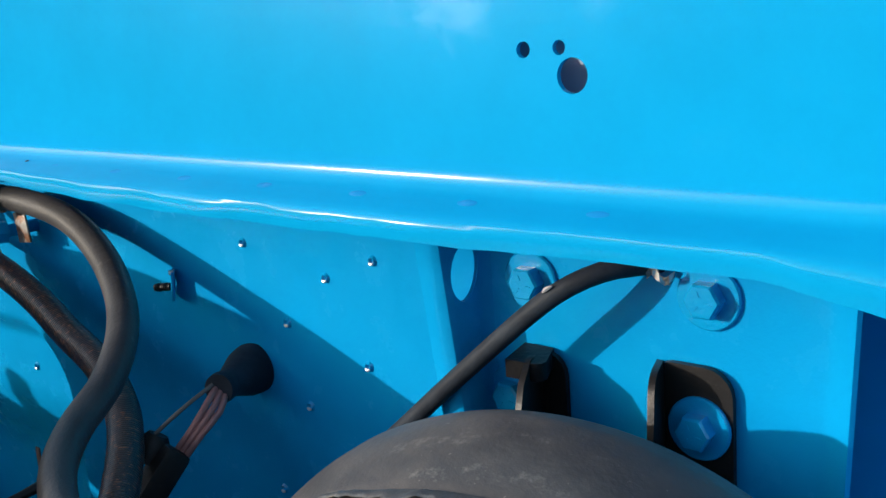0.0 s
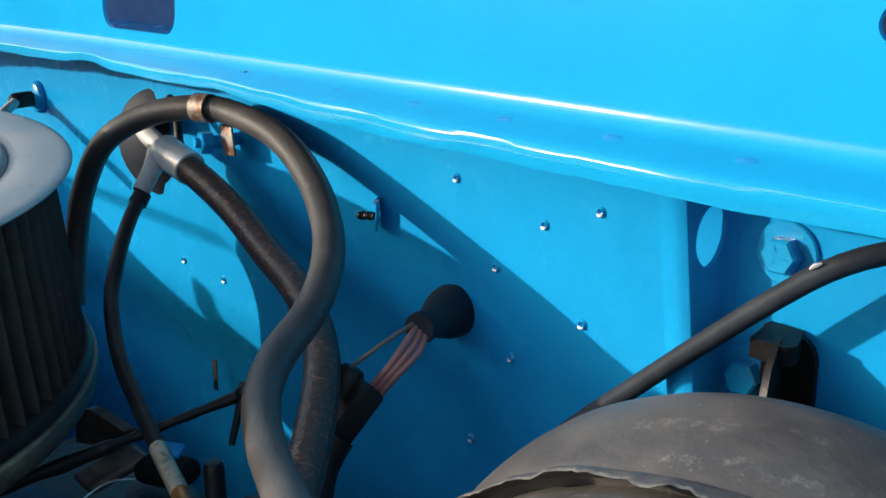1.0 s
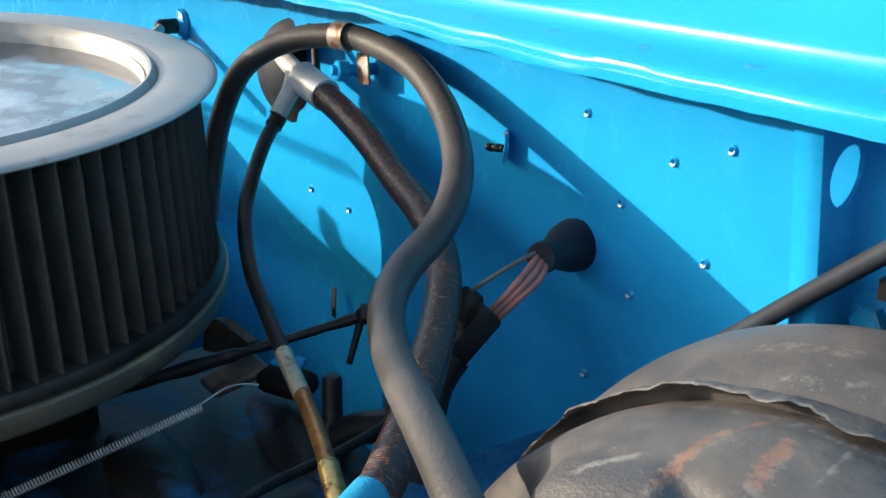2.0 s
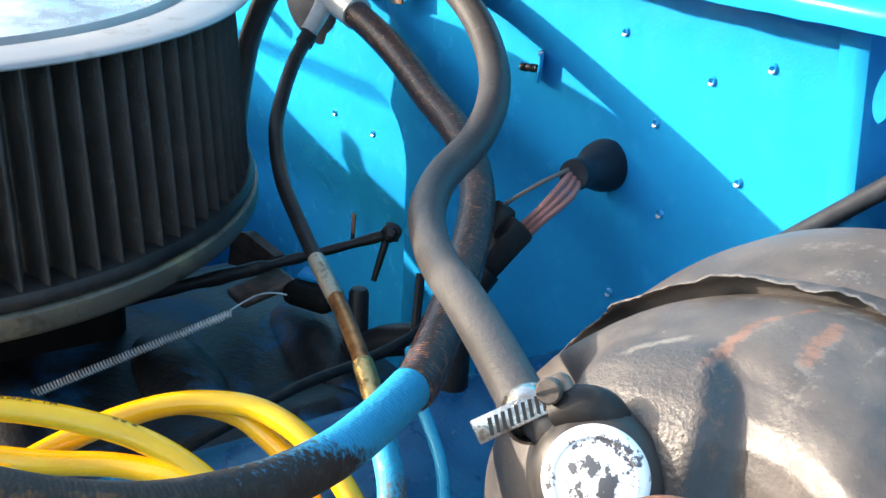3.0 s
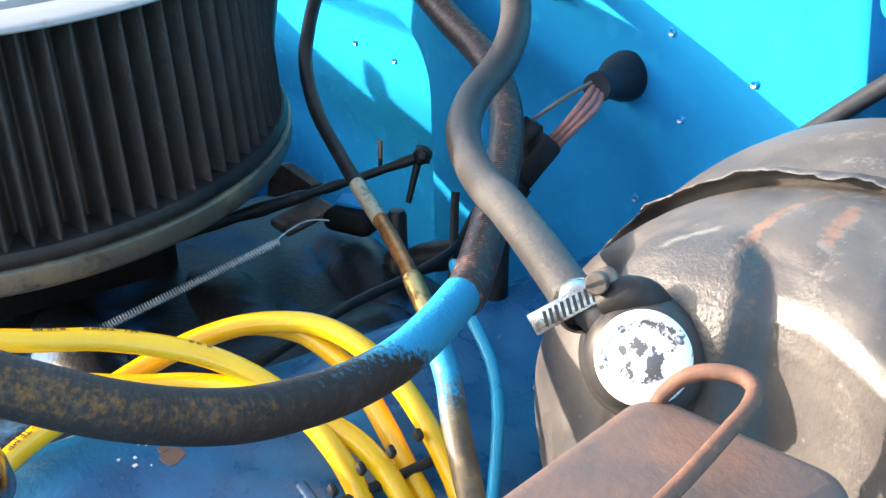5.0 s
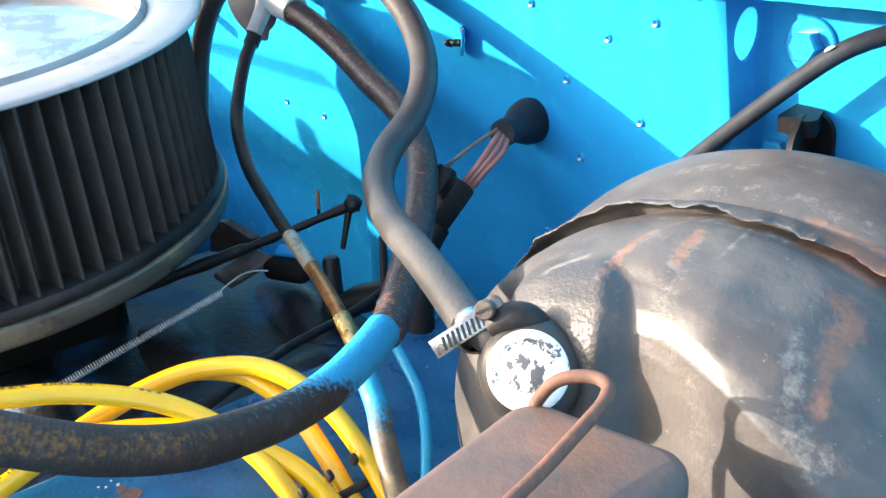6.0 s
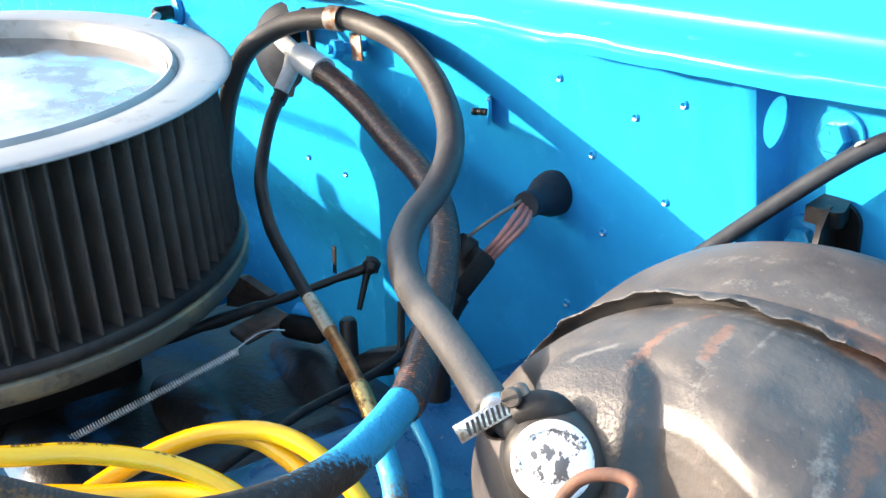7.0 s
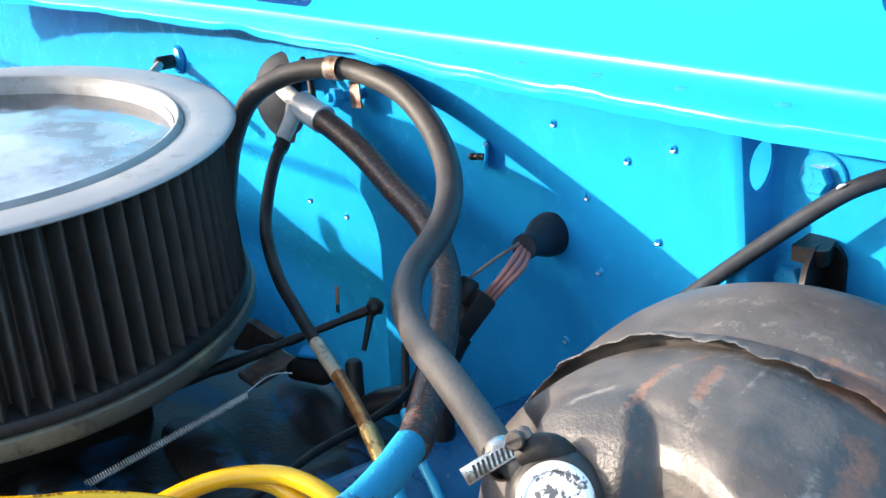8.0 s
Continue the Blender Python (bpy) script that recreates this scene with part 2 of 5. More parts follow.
def stained(m, tints=((1, (0.27, 0.235, 0.20)), (0, (0.25, 0.125, 0.08))), scale=170.0, low=0.80, high=1.10, most=0.75):
    """Adds rust (red channel) and pale scuffs and painted sheen (green channel), broken up by noise, where the mesh's
    stain layer says.
    """
    nt = m.node_tree
    b = nt.nodes["Principled BSDF"]
    at = nt.nodes.new("ShaderNodeVertexColor")
    at.layer_name = "stain"
    sep = nt.nodes.new("ShaderNodeSeparateColor")
    nt.links.new(at.outputs[0], sep.inputs[0])
    tc = nt.nodes.new("ShaderNodeTexCoord")
    n = nt.nodes.new("ShaderNodeTexNoise")
    n.inputs["Scale"].default_value, n.inputs["Detail"].default_value, n.inputs["Roughness"].default_value = scale, 6.0, 0.7
    nt.links.new(tc.outputs["Object"], n.inputs["Vector"])
    colour = b.inputs["Base Color"].links[0].from_socket
    for channel, tint in tints:
        add = nt.nodes.new("ShaderNodeMath")
        add.operation = "MULTIPLY_ADD"
        add.inputs[1].default_value = 0.62
        nt.links.new(sep.outputs[channel], add.inputs[0])
        nt.links.new(n.outputs[0], add.inputs[2])
        fac = nt.nodes.new("ShaderNodeMapRange")
        fac.inputs[1].default_value, fac.inputs[2].default_value, fac.inputs[4].default_value = low, high, most
        nt.links.new(add.outputs[0], fac.inputs[0])
        mix = nt.nodes.new("ShaderNodeMix")
        mix.data_type = "RGBA"
        nt.links.new(fac.outputs[0], mix.inputs[0])
        nt.links.new(colour, mix.inputs[6])
        mix.inputs[7].default_value = (*tint, 1)
        colour = mix.outputs[2]
    nt.links.new(colour, b.inputs["Base Color"])
    return m


def pitted(m, scale, depth):
    """Coarse pitting where the stain layer's blue channel says."""
    nt = m.node_tree
    b = nt.nodes["Principled BSDF"]
    at = nt.nodes.new("ShaderNodeVertexColor")
    at.layer_name = "stain"
    sep = nt.nodes.new("ShaderNodeSeparateColor")
    nt.links.new(at.outputs[0], sep.inputs[0])
    tc = nt.nodes.new("ShaderNodeTexCoord")
    n = nt.nodes.new("ShaderNodeTexNoise")
    n.inputs["Scale"].default_value, n.inputs["Detail"].default_value, n.inputs["Roughness"].default_value = scale, 3.0, 0.6
    nt.links.new(tc.outputs["Object"], n.inputs["Vector"])
    high = nt.nodes.new("ShaderNodeMath")
    high.operation = "MULTIPLY"
    nt.links.new(n.outputs[0], high.inputs[0])
    nt.links.new(sep.outputs[2], high.inputs[1])
    bump = nt.nodes.new("ShaderNodeBump")
    bump.inputs["Distance"].default_value = depth
    nt.links.new(high.outputs[0], bump.inputs["Height"])
    nt.links.new(b.inputs["Normal"].links[0].from_socket, bump.inputs["Normal"])
    nt.links.new(bump.outputs[0], b.inputs["Normal"])
    return m


pitted(BOOSTER, 560.0, 0.00055)
stained(BOOSTER, ((1, (0.25, 0.225, 0.195)), (0, (0.230, 0.105, 0.062))), scale=230.0, low=0.80, high=1.06, most=0.80)
stained(PEEL, ((1, (0.10, 0.10, 0.105)),), 250.0, 0.86, 0.885, 1.0)
LOOP_HOSE = material("worn_hose", (0.026, 0.0225, 0.020), 0.68, spec=0.25, second=(0.048, 0.040, 0.034), scale=300, low=0.5, high=0.7, third=(0.05, 0.047, 0.043), third_scale=60, third_low=0.6, third_high=0.75, grain=0.0006, grain_scale=420, rings=0.00004, ring_scale=3600)
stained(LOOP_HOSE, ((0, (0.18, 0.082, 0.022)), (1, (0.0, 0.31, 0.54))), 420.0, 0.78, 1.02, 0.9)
PIPE_SPRAY = sprayed(material("sprayed_pipe", (0.09, 0.07, 0.05), 0.5, 0.1, second=(0.21, 0.155, 0.08), scale=90, third=(0.08, 0.06, 0.05), third_scale=80, grain=0.0003), (0.0, 0.33, 0.56), 0.025, 0.075)

# ---- building helpers ----
def link(name, bm, mat, parent=None, label="", smooth=True, angle=40):
    me = bpy.data.meshes.new(name)
    bmesh.ops.recalc_face_normals(bm, faces=bm.faces)
    bm.to_mesh(me)
    bm.free()
    me.materials.append(mat)
    if smooth:
        for p in me.polygons:
            p.use_smooth = True
        me.set_sharp_from_angle(angle=radians(angle))
    ob = new(name, me)
    if parent:
        ob.parent = parent
    if label:
        ob["label"] = label
    return ob


def part(name, bm, mat, parent, label="", **k):
    return link(name, bm, mat, parent, label, **k)


def thing(name, label, category, group="", m=None):
    ob = new(name)
    ob.empty_display_size = 0.02
    if m:
        ob.matrix_basis = m
    return tagged(ob, label, category, group)


def spline(points, step=0.006):
    """Catmull-Rom through the control points, resampled finely."""
    p = [Vector(q) for q in points]
    p = [p[0] * 2 - p[1], *p, p[-1] * 2 - p[-2]]
    out = []
    for a, b, c, d in zip(p, p[1:], p[2:], p[3:]):
        n = max(2, int((c - b).length / step))
        for i in range(n):
            t = i / n
            out.append(0.5 * (2 * b + (c - a) * t + (2 * a - 5 * b + 4 * c - d) * t * t + (3 * b - a - 3 * c + d) * t ** 3))
    out.append(p[-2])
    return out


def frames(pts):
    """A frame along a line that does not twist: point, side, up."""
    out, side = [], None
    for i, q in enumerate(pts):
        t = (pts[min(i + 1, len(pts) - 1)] - pts[max(i - 1, 0)]).normalized()
        if side is None:
            side = t.orthogonal().normalized()
        side = (side - t * side.dot(t)).normalized()
        out.append((q, side, t.cross(side), t))
    return out


def tube_bm(points, radius, segs=14, step=0.006, cap=True, bm=None, smooth_line=True):
    """A round tube along control points. radius: metres, or a function of 0..1 along it. UV: metres along, turns round."""
    bm = bm or bmesh.new()
    uv = bm.loops.layers.uv.verify()
    pts = spline(points, step) if smooth_line else [Vector(q) for q in points]
    fr = frames(pts)
    rings, run, along = [], [], 0.0
    for i, (q, s, u, t) in enumerate(fr):
        if i:
            along += (q - fr[i - 1][0]).length
        run.append(along)
        r = radius(i / (len(fr) - 1)) if callable(radius) else radius
        rings.append([bm.verts.new(q + (s * math.cos(a) + u * math.sin(a)) * r) for a in (2 * math.pi * k / segs for k in range(segs))])
    for i in range(len(rings) - 1):
        for k in range(segs):
            f = bm.faces.new((rings[i][k], rings[i][(k + 1) % segs], rings[i + 1][(k + 1) % segs], rings[i + 1][k]))
            for l, (x, y) in zip(f.loops, ((run[i], k / segs), (run[i], (k + 1) / segs), (run[i + 1], (k + 1) / segs), (run[i + 1], k / segs))):
                l[uv].uv = (x, y)
    if cap:
        bm.faces.new(rings[0][::-1])
        bm.faces.new(rings[-1])
    return bm


def lathe_bm(profile, segs=64, m=None, bump=None):
    """Turns a profile of (radius, height) round z; bump(angle, r, h) may move the height."""
    bm = bmesh.new()
    rings = []
    for r, h in profile:
        if r < 1e-6:
            rings.append([bm.verts.new((0, 0, h))])
        else:
            ring = []
            for k in range(segs):
                a = 2 * math.pi * k / segs
                dr, dh = bump(a, r, h) if bump else (0, 0)
                ring.append(bm.verts.new(((r + dr) * math.cos(a), (r + dr) * math.sin(a), h + dh)))
            rings.append(ring)
    for a, b in zip(rings, rings[1:]):
        for k in range(segs):
            j = (k + 1) % segs
            if len(a) == 1 and len(b) > 1:
                bm.faces.new((a[0], b[k], b[j]))
            elif len(b) == 1 and len(a) > 1:
                bm.faces.new((a[k], a[j], b[0]))
            elif len(a) > 1:
                bm.faces.new((a[k], a[j], b[j], b[k]))
    if m:
        bmesh.ops.transform(bm, matrix=m, verts=bm.verts)
    return bm


def box_bm(size, m=None, bevel=0.0, segs=2, bm=None):
    bm = bm or bmesh.new()
    made = bmesh.ops.create_cube(bm, size=1.0, matrix=(m or Matrix()) @ Matrix.Diagonal((*size, 1)))
    if bevel:
        edges = {e for v in made["verts"] for e in v.link_edges}
        bmesh.ops.bevel(bm, geom=list(edges), offset=bevel, segments=segs, profile=0.5, affect="EDGES")
    return bm


def rounded_bm(sx, sy, h, r, edge, m):
    """A plate with rounded corners in plan (r) and rounded top and bottom edges."""
    bm = bmesh.new()
    rings = []
    steps = [(edge * (1 - math.sin(radians(a))), edge * (1 - math.cos(radians(a)))) for a in (0, 22, 45, 68, 90)]
    levels = [(inset, -h / 2 + up) for inset, up in steps] + [(inset, h / 2 - up) for inset, up in reversed(steps)]
    for inset, z in levels:
        ring = []
        for cx, cy, a0 in ((sx / 2 - r, sy / 2 - r, 0), (-sx / 2 + r, sy / 2 - r, 90), (-sx / 2 + r, -sy / 2 + r, 180), (sx / 2 - r, -sy / 2 + r, 270)):
            for k in range(9):
                a = radians(a0 + 11.25 * k)
                ring.append(bm.verts.new(m @ Vector((cx + (r - inset) * math.cos(a), cy + (r - inset) * math.sin(a), z))))
        rings.append(ring)
    for a, b in zip(rings, rings[1:]):
        for k in range(len(a)):
            j = (k + 1) % len(a)
            bm.faces.new((a[k], a[j], b[j], b[k]))
    bm.faces.new(rings[0][::-1])
    bm.faces.new(rings[-1])
    return bm


def axis_pose(at, way):
    """A pose at a point whose z runs along way."""
    return Matrix.Translation(at) @ Vector(way).to_track_quat("Z", "Y").to_matrix().to_4x4()


def hex_profile(bm, r, h0, h1, m):
    lo, hi, top = [], [], []
    for k in range(6):
        a = math.pi / 3 * k
        lo.append(bm.verts.new((r * math.cos(a), r * math.sin(a), h0)))
        hi.append(bm.verts.new((r * math.cos(a), r * math.sin(a), h1 - r * 0.12)))
        top.append(bm.verts.new((r * 0.88 * math.cos(a), r * 0.88 * math.sin(a), h1)))
    for k in range(6):
        j = (k + 1) % 6
        bm.faces.new((lo[k], lo[j], hi[j], hi[k]))
        bm.faces.new((hi[k], hi[j], top[j], top[k]))
    bm.faces.new(top)
    bm.faces.new(lo[::-1])
    bmesh.ops.transform(bm, matrix=m, verts=lo + hi + top)
    return bm


def smoothstep(a, b, x):
    t = max(0.0, min(1.0, (x - a) / (b - a)))
    return t * t * (3 - 2 * t)


# ---- structure ----
def sheet(name, cols, rows, where, mat, thick, label, parent=None, kind="structure", category=""):
    """A curved metal sheet: where(u, v) gives a point; closed with a back face at the given offset."""
    bm = bmesh.new()
    front = [[bm.verts.new(where(u, v)) for u in cols] for v in rows]
    back = [[bm.verts.new(Vector(where(u, v)) + Vector((0, thick, 0))) for u in cols] for v in rows]
    nv, nu = len(rows), len(cols)
    for j in range(nv - 1):
        for i in range(nu - 1):
            bm.faces.new((front[j][i], front[j][i + 1], front[j + 1][i + 1], front[j + 1][i]))
            bm.faces.new((back[j][i], back[j + 1][i], back[j + 1][i + 1], back[j][i + 1]))
    for j in range(nv - 1):
        for i in (0, nu - 1):
            bm.faces.new((front[j][i], front[j + 1][i], back[j + 1][i], back[j][i]))
    for i in range(nu - 1):
        for j in (0, nv - 1):
            bm.faces.new((front[j][i], front[j][i + 1], back[j][i + 1], back[j][i]))
    ob = link(name, bm, mat, parent)
    return tagged(ob, label, category, kind=kind)


PLATE_Y = 0.004


def firewall_at(x, z):
    corner = math.hypot(max(0.0, x + 0.245), max(0.0, z - 0.87))
    inside = smoothstep(0.056, 0.030, corner)
    wavy = 0.0005 * noise.noise((x * 11, z * 11, 0.3))
    return (x, (0.022 + 0.026 * smoothstep(0.865, 0.775, z)) * inside + wavy, z)


cols = [-1.3 + 0.05 * i for i in range(16)] + [-0.5 + 0.008 * i for i in range(29)] + [-0.268 + 0.003 * i for i in range(36)] + [-0.16 + 0.01 * i for i in range(28)] + [0.128, 0.138, 0.149]
rows_z = [0.35, 0.5, 0.6, 0.7] + [0.75 + 0.008 * i for i in range(13)] + [0.852 + 0.003 * i for i in range(30)] + [0.945, 0.96, 0.975, 0.99, 1.005, 1.02, 1.033, 1.045]
firewall = sheet("firewall", cols, rows_z, firewall_at, PAINT, 0.004, "glossy sky-blue painted steel firewall with spot welds", category="car body")


def plate_line(z):
    """The mounting plate in plan at height z: free flange, bend, return, set-back face, turned edge."""
    lap, bend = 0.1325 + (1.02 - z) * 0.11, 0.1490 + (1.0 - z) * 0.10
    edge = 0.3000 - (1.0 - z) * 0.05
    return [(lap, -0.0190), (lap + 0.003, -0.0196), (bend - 0.0075, -0.0204), (bend - 0.004, -0.0202), (bend - 0.0015, -0.0190), (bend, -0.0160),
            (0.1520, -0.002), (0.1528, 0.0015), (0.1548, 0.0036), (0.1580, PLATE_Y), (0.19, PLATE_Y), (0.23, PLATE_Y + 0.0006), (0.27, PLATE_Y),
            (edge - 0.004, PLATE_Y), (edge, 0.0025), (edge + 0.004, -0.001), (edge + 0.0095, -0.0075)]


def plate_bm(levels, thick):
    """The bent plate as a closed sheet, thickened away from the engine bay."""
    bm = bmesh.new()
    front, back = [], []
    for z in levels:
        line = [Vector(p) for p in plate_line(z)]
        front.append([bm.verts.new((p.x, p.y, z)) for p in line])
        row = []
        for k, p in enumerate(line):
            t = (line[min(k + 1, len(line) - 1)] - line[max(k - 1, 0)]).normalized()
            row.append(bm.verts.new((p.x - t.y * thick, p.y + t.x * thick, z)))
        back.append(row)
    n = len(front[0])
    for j in range(len(levels) - 1):
        for i in range(n - 1):
            bm.faces.new((front[j][i], front[j][i + 1], front[j + 1][i + 1], front[j + 1][i]))
            bm.faces.new((back[j][i], back[j + 1][i], back[j + 1][i + 1], back[j][i + 1]))
        for i in (0, n - 1):
            bm.faces.new((front[j][i], front[j + 1][i], back[j + 1][i], back[j][i]))
    for i in range(n - 1):
        for j in (0, len(levels) - 1):
            bm.faces.new((front[j][i], front[j][i + 1], back[j][i + 1], back[j][i]))
    return bm


mount_plate = tagged(link("mounting_plate", plate_bm([0.40, 0.6, 0.75, 0.85, 0.92, 0.96, 0.985, 1.02, 1.044], 0.0018), PAINT),
                     "sky-blue bent mounting plate lapped over the firewall", "car body", kind="structure")


def cowl_bow(x):
    out = max(0.0, -x - 0.18)
    return -0.19 * out ** 2 if out < 0.9 else -0.19 * 0.81 - 0.34 * (out - 0.9)


COWL_PROFILE = [(-0.040 - 0.0085 * i / 30, 1.180 - 0.120 * i / 30) for i in range(31)] + [
    (-0.0488, 1.0562), (-0.0491, 1.0540), (-0.0497, 1.0520), (-0.0507, 1.0504), (-0.0520, 1.0493), (-0.0534, 1.0485), (-0.0548, 1.0479), (-0.0600, 1.0465),
    (-0.0655, 1.0446), (-0.0682, 1.0436), (-0.0696, 1.0425), (-0.0702, 1.0408), (-0.0703, 1.0380), (-0.0699, 1.0345)]


def cowl_at(x, k):
    y, z = COWL_PROFILE[k]
    lip = max(0.0, (k - 37) / 7)
    wave = 0.0012 * noise.noise((x * 14, 3.1, 0)) + 0.0011 * noise.noise((x * 48, 1.3, 0)) + 0.0016 * smoothstep(0.3, 1.0, noise.noise((x * 22, 9.7, 0)) + 0.4)
    end = smoothstep(0.30, 0.36, x)
    wave += 0.0050 * smoothstep(0.04, -0.16, x)
    return (x, y + cowl_bow(x) + 0.0020 * lip * noise.noise((x * 24, 0.4, 0)), z + wave * lip - 0.010 * end * lip)


cowl_cols = [-1.15 + 0.025 * i for i in range(32)] + [-0.35 + 0.0075 * i for i in range(96)] + [0.38 + 0.03 * i for i in range(10)]
cowl = sheet("cowl_panel", cowl_cols, list(range(len(COWL_PROFILE))), cowl_at, COWL, 0.0022, "sky-blue painted cowl panel with rolled seam flange", category="car body")

# the dark plenum behind the cowl panel's holes, and the ledge over the firewall
link_box = box_bm((1.65, 0.012, 0.30), Matrix.Translation((-0.175, 0.045, 1.18)))
tagged(link("cowl_back", link_box, PRIMER, None), "grey primed plenum wall behind the cowl", "car body", kind="structure")
tagged(link("cowl_ledge", box_bm((1.95, 0.09, 0.004), Matrix.Translation((-0.325, 0.005, 1.047))), PAINT), "blue painted ledge above the firewall", "car body", kind="structure")


panel_behind = box_bm((0.07, 0.003, 0.05), Matrix.Translation((0.224, -0.0285, 1.097)) @ Matrix.Rotation(radians(-4), 4, "X"), 0.0008)
tagged(link("hinge_plate", panel_behind, PRIMER), "grey primed plate behind the cowl panel holes", "car body", kind="structure")


def cut(ob, cutters):
    """Cuts holes through a sheet, then bakes the result in place."""
    for c in cutters:
        mod = ob.modifiers.new("hole", "BOOLEAN")
        mod.operation, mod.object, mod.solver = "DIFFERENCE", c, "EXACT"
    bpy.context.view_layer.update()
    me = bpy.data.meshes.new_from_object(ob.evaluated_get(bpy.context.evaluated_depsgraph_get()))
    ob.modifiers.clear()
    ob.data = me
    for p in me.polygons:
        p.use_smooth = True
    me.set_sharp_from_angle(angle=radians(32))
    for c in cutters:
        bpy.data.objects.remove(c)


def cutter_round(x, z, r):
    return link("cutter", lathe_bm([(0, -0.05), (r, -0.05), (r, 0.05), (0, 0.05)], 32, axis_pose((x, -0.05, z), (0, 1, 0))), PAINT)


def cutter_slot(x, z, w, h, r):
    bm = bmesh.new()
    ring = []
    for cx, cz, a0 in ((w / 2 - r, h / 2 - r, 0), (-w / 2 + r, h / 2 - r, 90), (-w / 2 + r, -h / 2 + r, 180), (w / 2 - r, -h / 2 + r, 270)):
        for k in range(7):
            a = radians(a0 + 15 * k)
            ring.append((x + cx + r * math.cos(a), z + cz + r * math.sin(a)))
    lo, hi = [bm.verts.new((p, -0.12, q)) for p, q in ring], [bm.verts.new((p, 0.02, q)) for p, q in ring]
    for i in range(len(ring)):
        j = (i + 1) % len(ring)
        bm.faces.new((lo[i], lo[j], hi[j], hi[i]))
    bm.faces.new(lo)
    bm.faces.new(hi[::-1])
    return link("cutter", bm, PAINT)


cut(cowl, [cutter_round(0.2125, 1.0975, 0.0027), cutter_round(0.2265, 1.098, 0.0024), cutter_round(0.2315, 1.089, 0.0058), cutter_slot(-0.222, 1.080, 0.088, 0.041, 0.012)])


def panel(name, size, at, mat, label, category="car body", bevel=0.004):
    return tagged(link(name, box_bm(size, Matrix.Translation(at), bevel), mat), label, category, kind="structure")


panel("unseen_side_panel", (0.01, 1.5, 0.90), (0.66, -0.70, 0.545), PAINT, "unseen blue painted panel closing the side of the bay")
# unseen left panels, placed and cut to height to cast the firewall's diagonal shadow
panel("unseen_side_panel", (0.01, 0.605, 0.89), (-0.63, -0.6175, 0.510), PAINT, "unseen blue painted panel closing the side of the bay")
panel("unseen_side_panel", (0.01, 0.370, 0.87), (-0.63, -0.130, 0.500), PAINT, "unseen lower blue painted panel beside the firewall")
# unseen post added to extend that shadow
panel("shadow_post", (0.012, 0.022, 0.10), (-0.624, -0.326, 0.920), PAINT, "unseen blue painted post added to shade the firewall", bevel=0.002)
panel("firewall_corner", (0.50, 0.01, 0.70), (0.412, 0.07, 0.70), PAINT, "blue painted firewall corner panel in shade")
panel("radiator_support", (1.80, 0.02, 0.72), (-0.24, -1.46, 0.46), BLACK, "black radiator support panel")
bm = bmesh.new()
bmesh.ops.create_grid(bm, x_segments=2, y_segments=2, size=300)
tagged(link("ground", bm, ASPHALT), "grey asphalt ground under the car", "ground", kind="structure")

# unseen dark ring, added to block low sky light and darken reflections
HORIZON_SCREEN = material("horizon_screen", (0.045, 0.060, 0.035), 0.9, second=(0.022, 0.032, 0.018), scale=0.6, third=(0.075, 0.072, 0.055), third_scale=1.6, third_low=0.55, third_high=0.7, spec=0.1)
tagged(link("backdrop", lathe_bm([(40.0, -0.2), (40.0, 5.0), (40.8, 7.2), (42.0, 7.6), (43.0, 7.0), (43.0, -0.2)], 96, None, lambda a, r, h: (0.0, (0.5 * noise.noise((math.cos(a) * 9, math.sin(a) * 9, 2.0)) if h > 1 else 0.0))), HORIZON_SCREEN),
       "unseen dark ring added all round to cut the horizon glare", "hedge", kind="structure")

# ---- spot welds, bolts and plugs on the firewall ----
def weld(x, z, r=0.0017, y=0.0):
    """A spot weld: a small crater with a raised rim; a pale bead on its lower edge draws the glint."""
    m = axis_pose((x, y, z), (0, -1, 0))
    nugget = part("spot_weld", lathe_bm([(0, -0.0001), (r * 0.45, 0.0001), (r * 0.75, 0.0011), (r, 0.0014), (r * 1.3, 0.0008), (r * 1.8, -0.0004)], 14, m), GLOSS, firewall)
    arc_pts = [Vector((x + r * 0.95 * math.cos(a), y - 0.0013, z + r * 0.80 * math.sin(a))) for a in (radians(205 + 24 * k) for k in range(6))]
    part("glint_rim", tube_bm(arc_pts, lambda t: 0.0003 + 0.0005 * math.sin(math.pi * t), 8, 0.0006), SPARKLE, nugget)
    return nugget


for wx, wz in ((0.0, 1.0), (0.058, 0.988), (0.090, 1.0), (0.027, 0.961), (0.081, 0.947), (0.037, 0.918), (0.009, 0.865)):
    weld(wx, wz)
for wx, wz in ((-0.327, 0.880), (-0.270, 0.878)):
    weld(wx, wz, 0.0020, 0.022)


def bolt(x, z, y, group="mounting bolts", head=GLOSS, r=0.0073, wr=0.0126):
    b = thing("hex_bolt", "blue-painted hex bolt with flat washer on the firewall plate", "bolt", group)
    part("washer", lathe_bm([(0.004, 0), (wr, 0), (wr, 0.0012), (wr - 0.0006, 0.0018), (0.004, 0.0018)], 32, axis_pose((x, y, z), (0, -1, 0))), head, b)
    bm = hex_profile(bmesh.new(), r, 0.0018, 0.0078, axis_pose((x, y, z), (0, -1, 0)))
    part("head", bm, head, b, angle=25)
    mark = bmesh.new()
    for k in range(3):
        box_bm((0.0005, 0.0024, 0.0004), axis_pose((x, y, z), (0, -1, 0)) @ Matrix.Rotation(radians(120 * k + 20), 4, "Z") @ Matrix.Translation((0, 0.0032, 0.0079)), bm=mark)
    part("head_mark", mark, head, b)
    return b


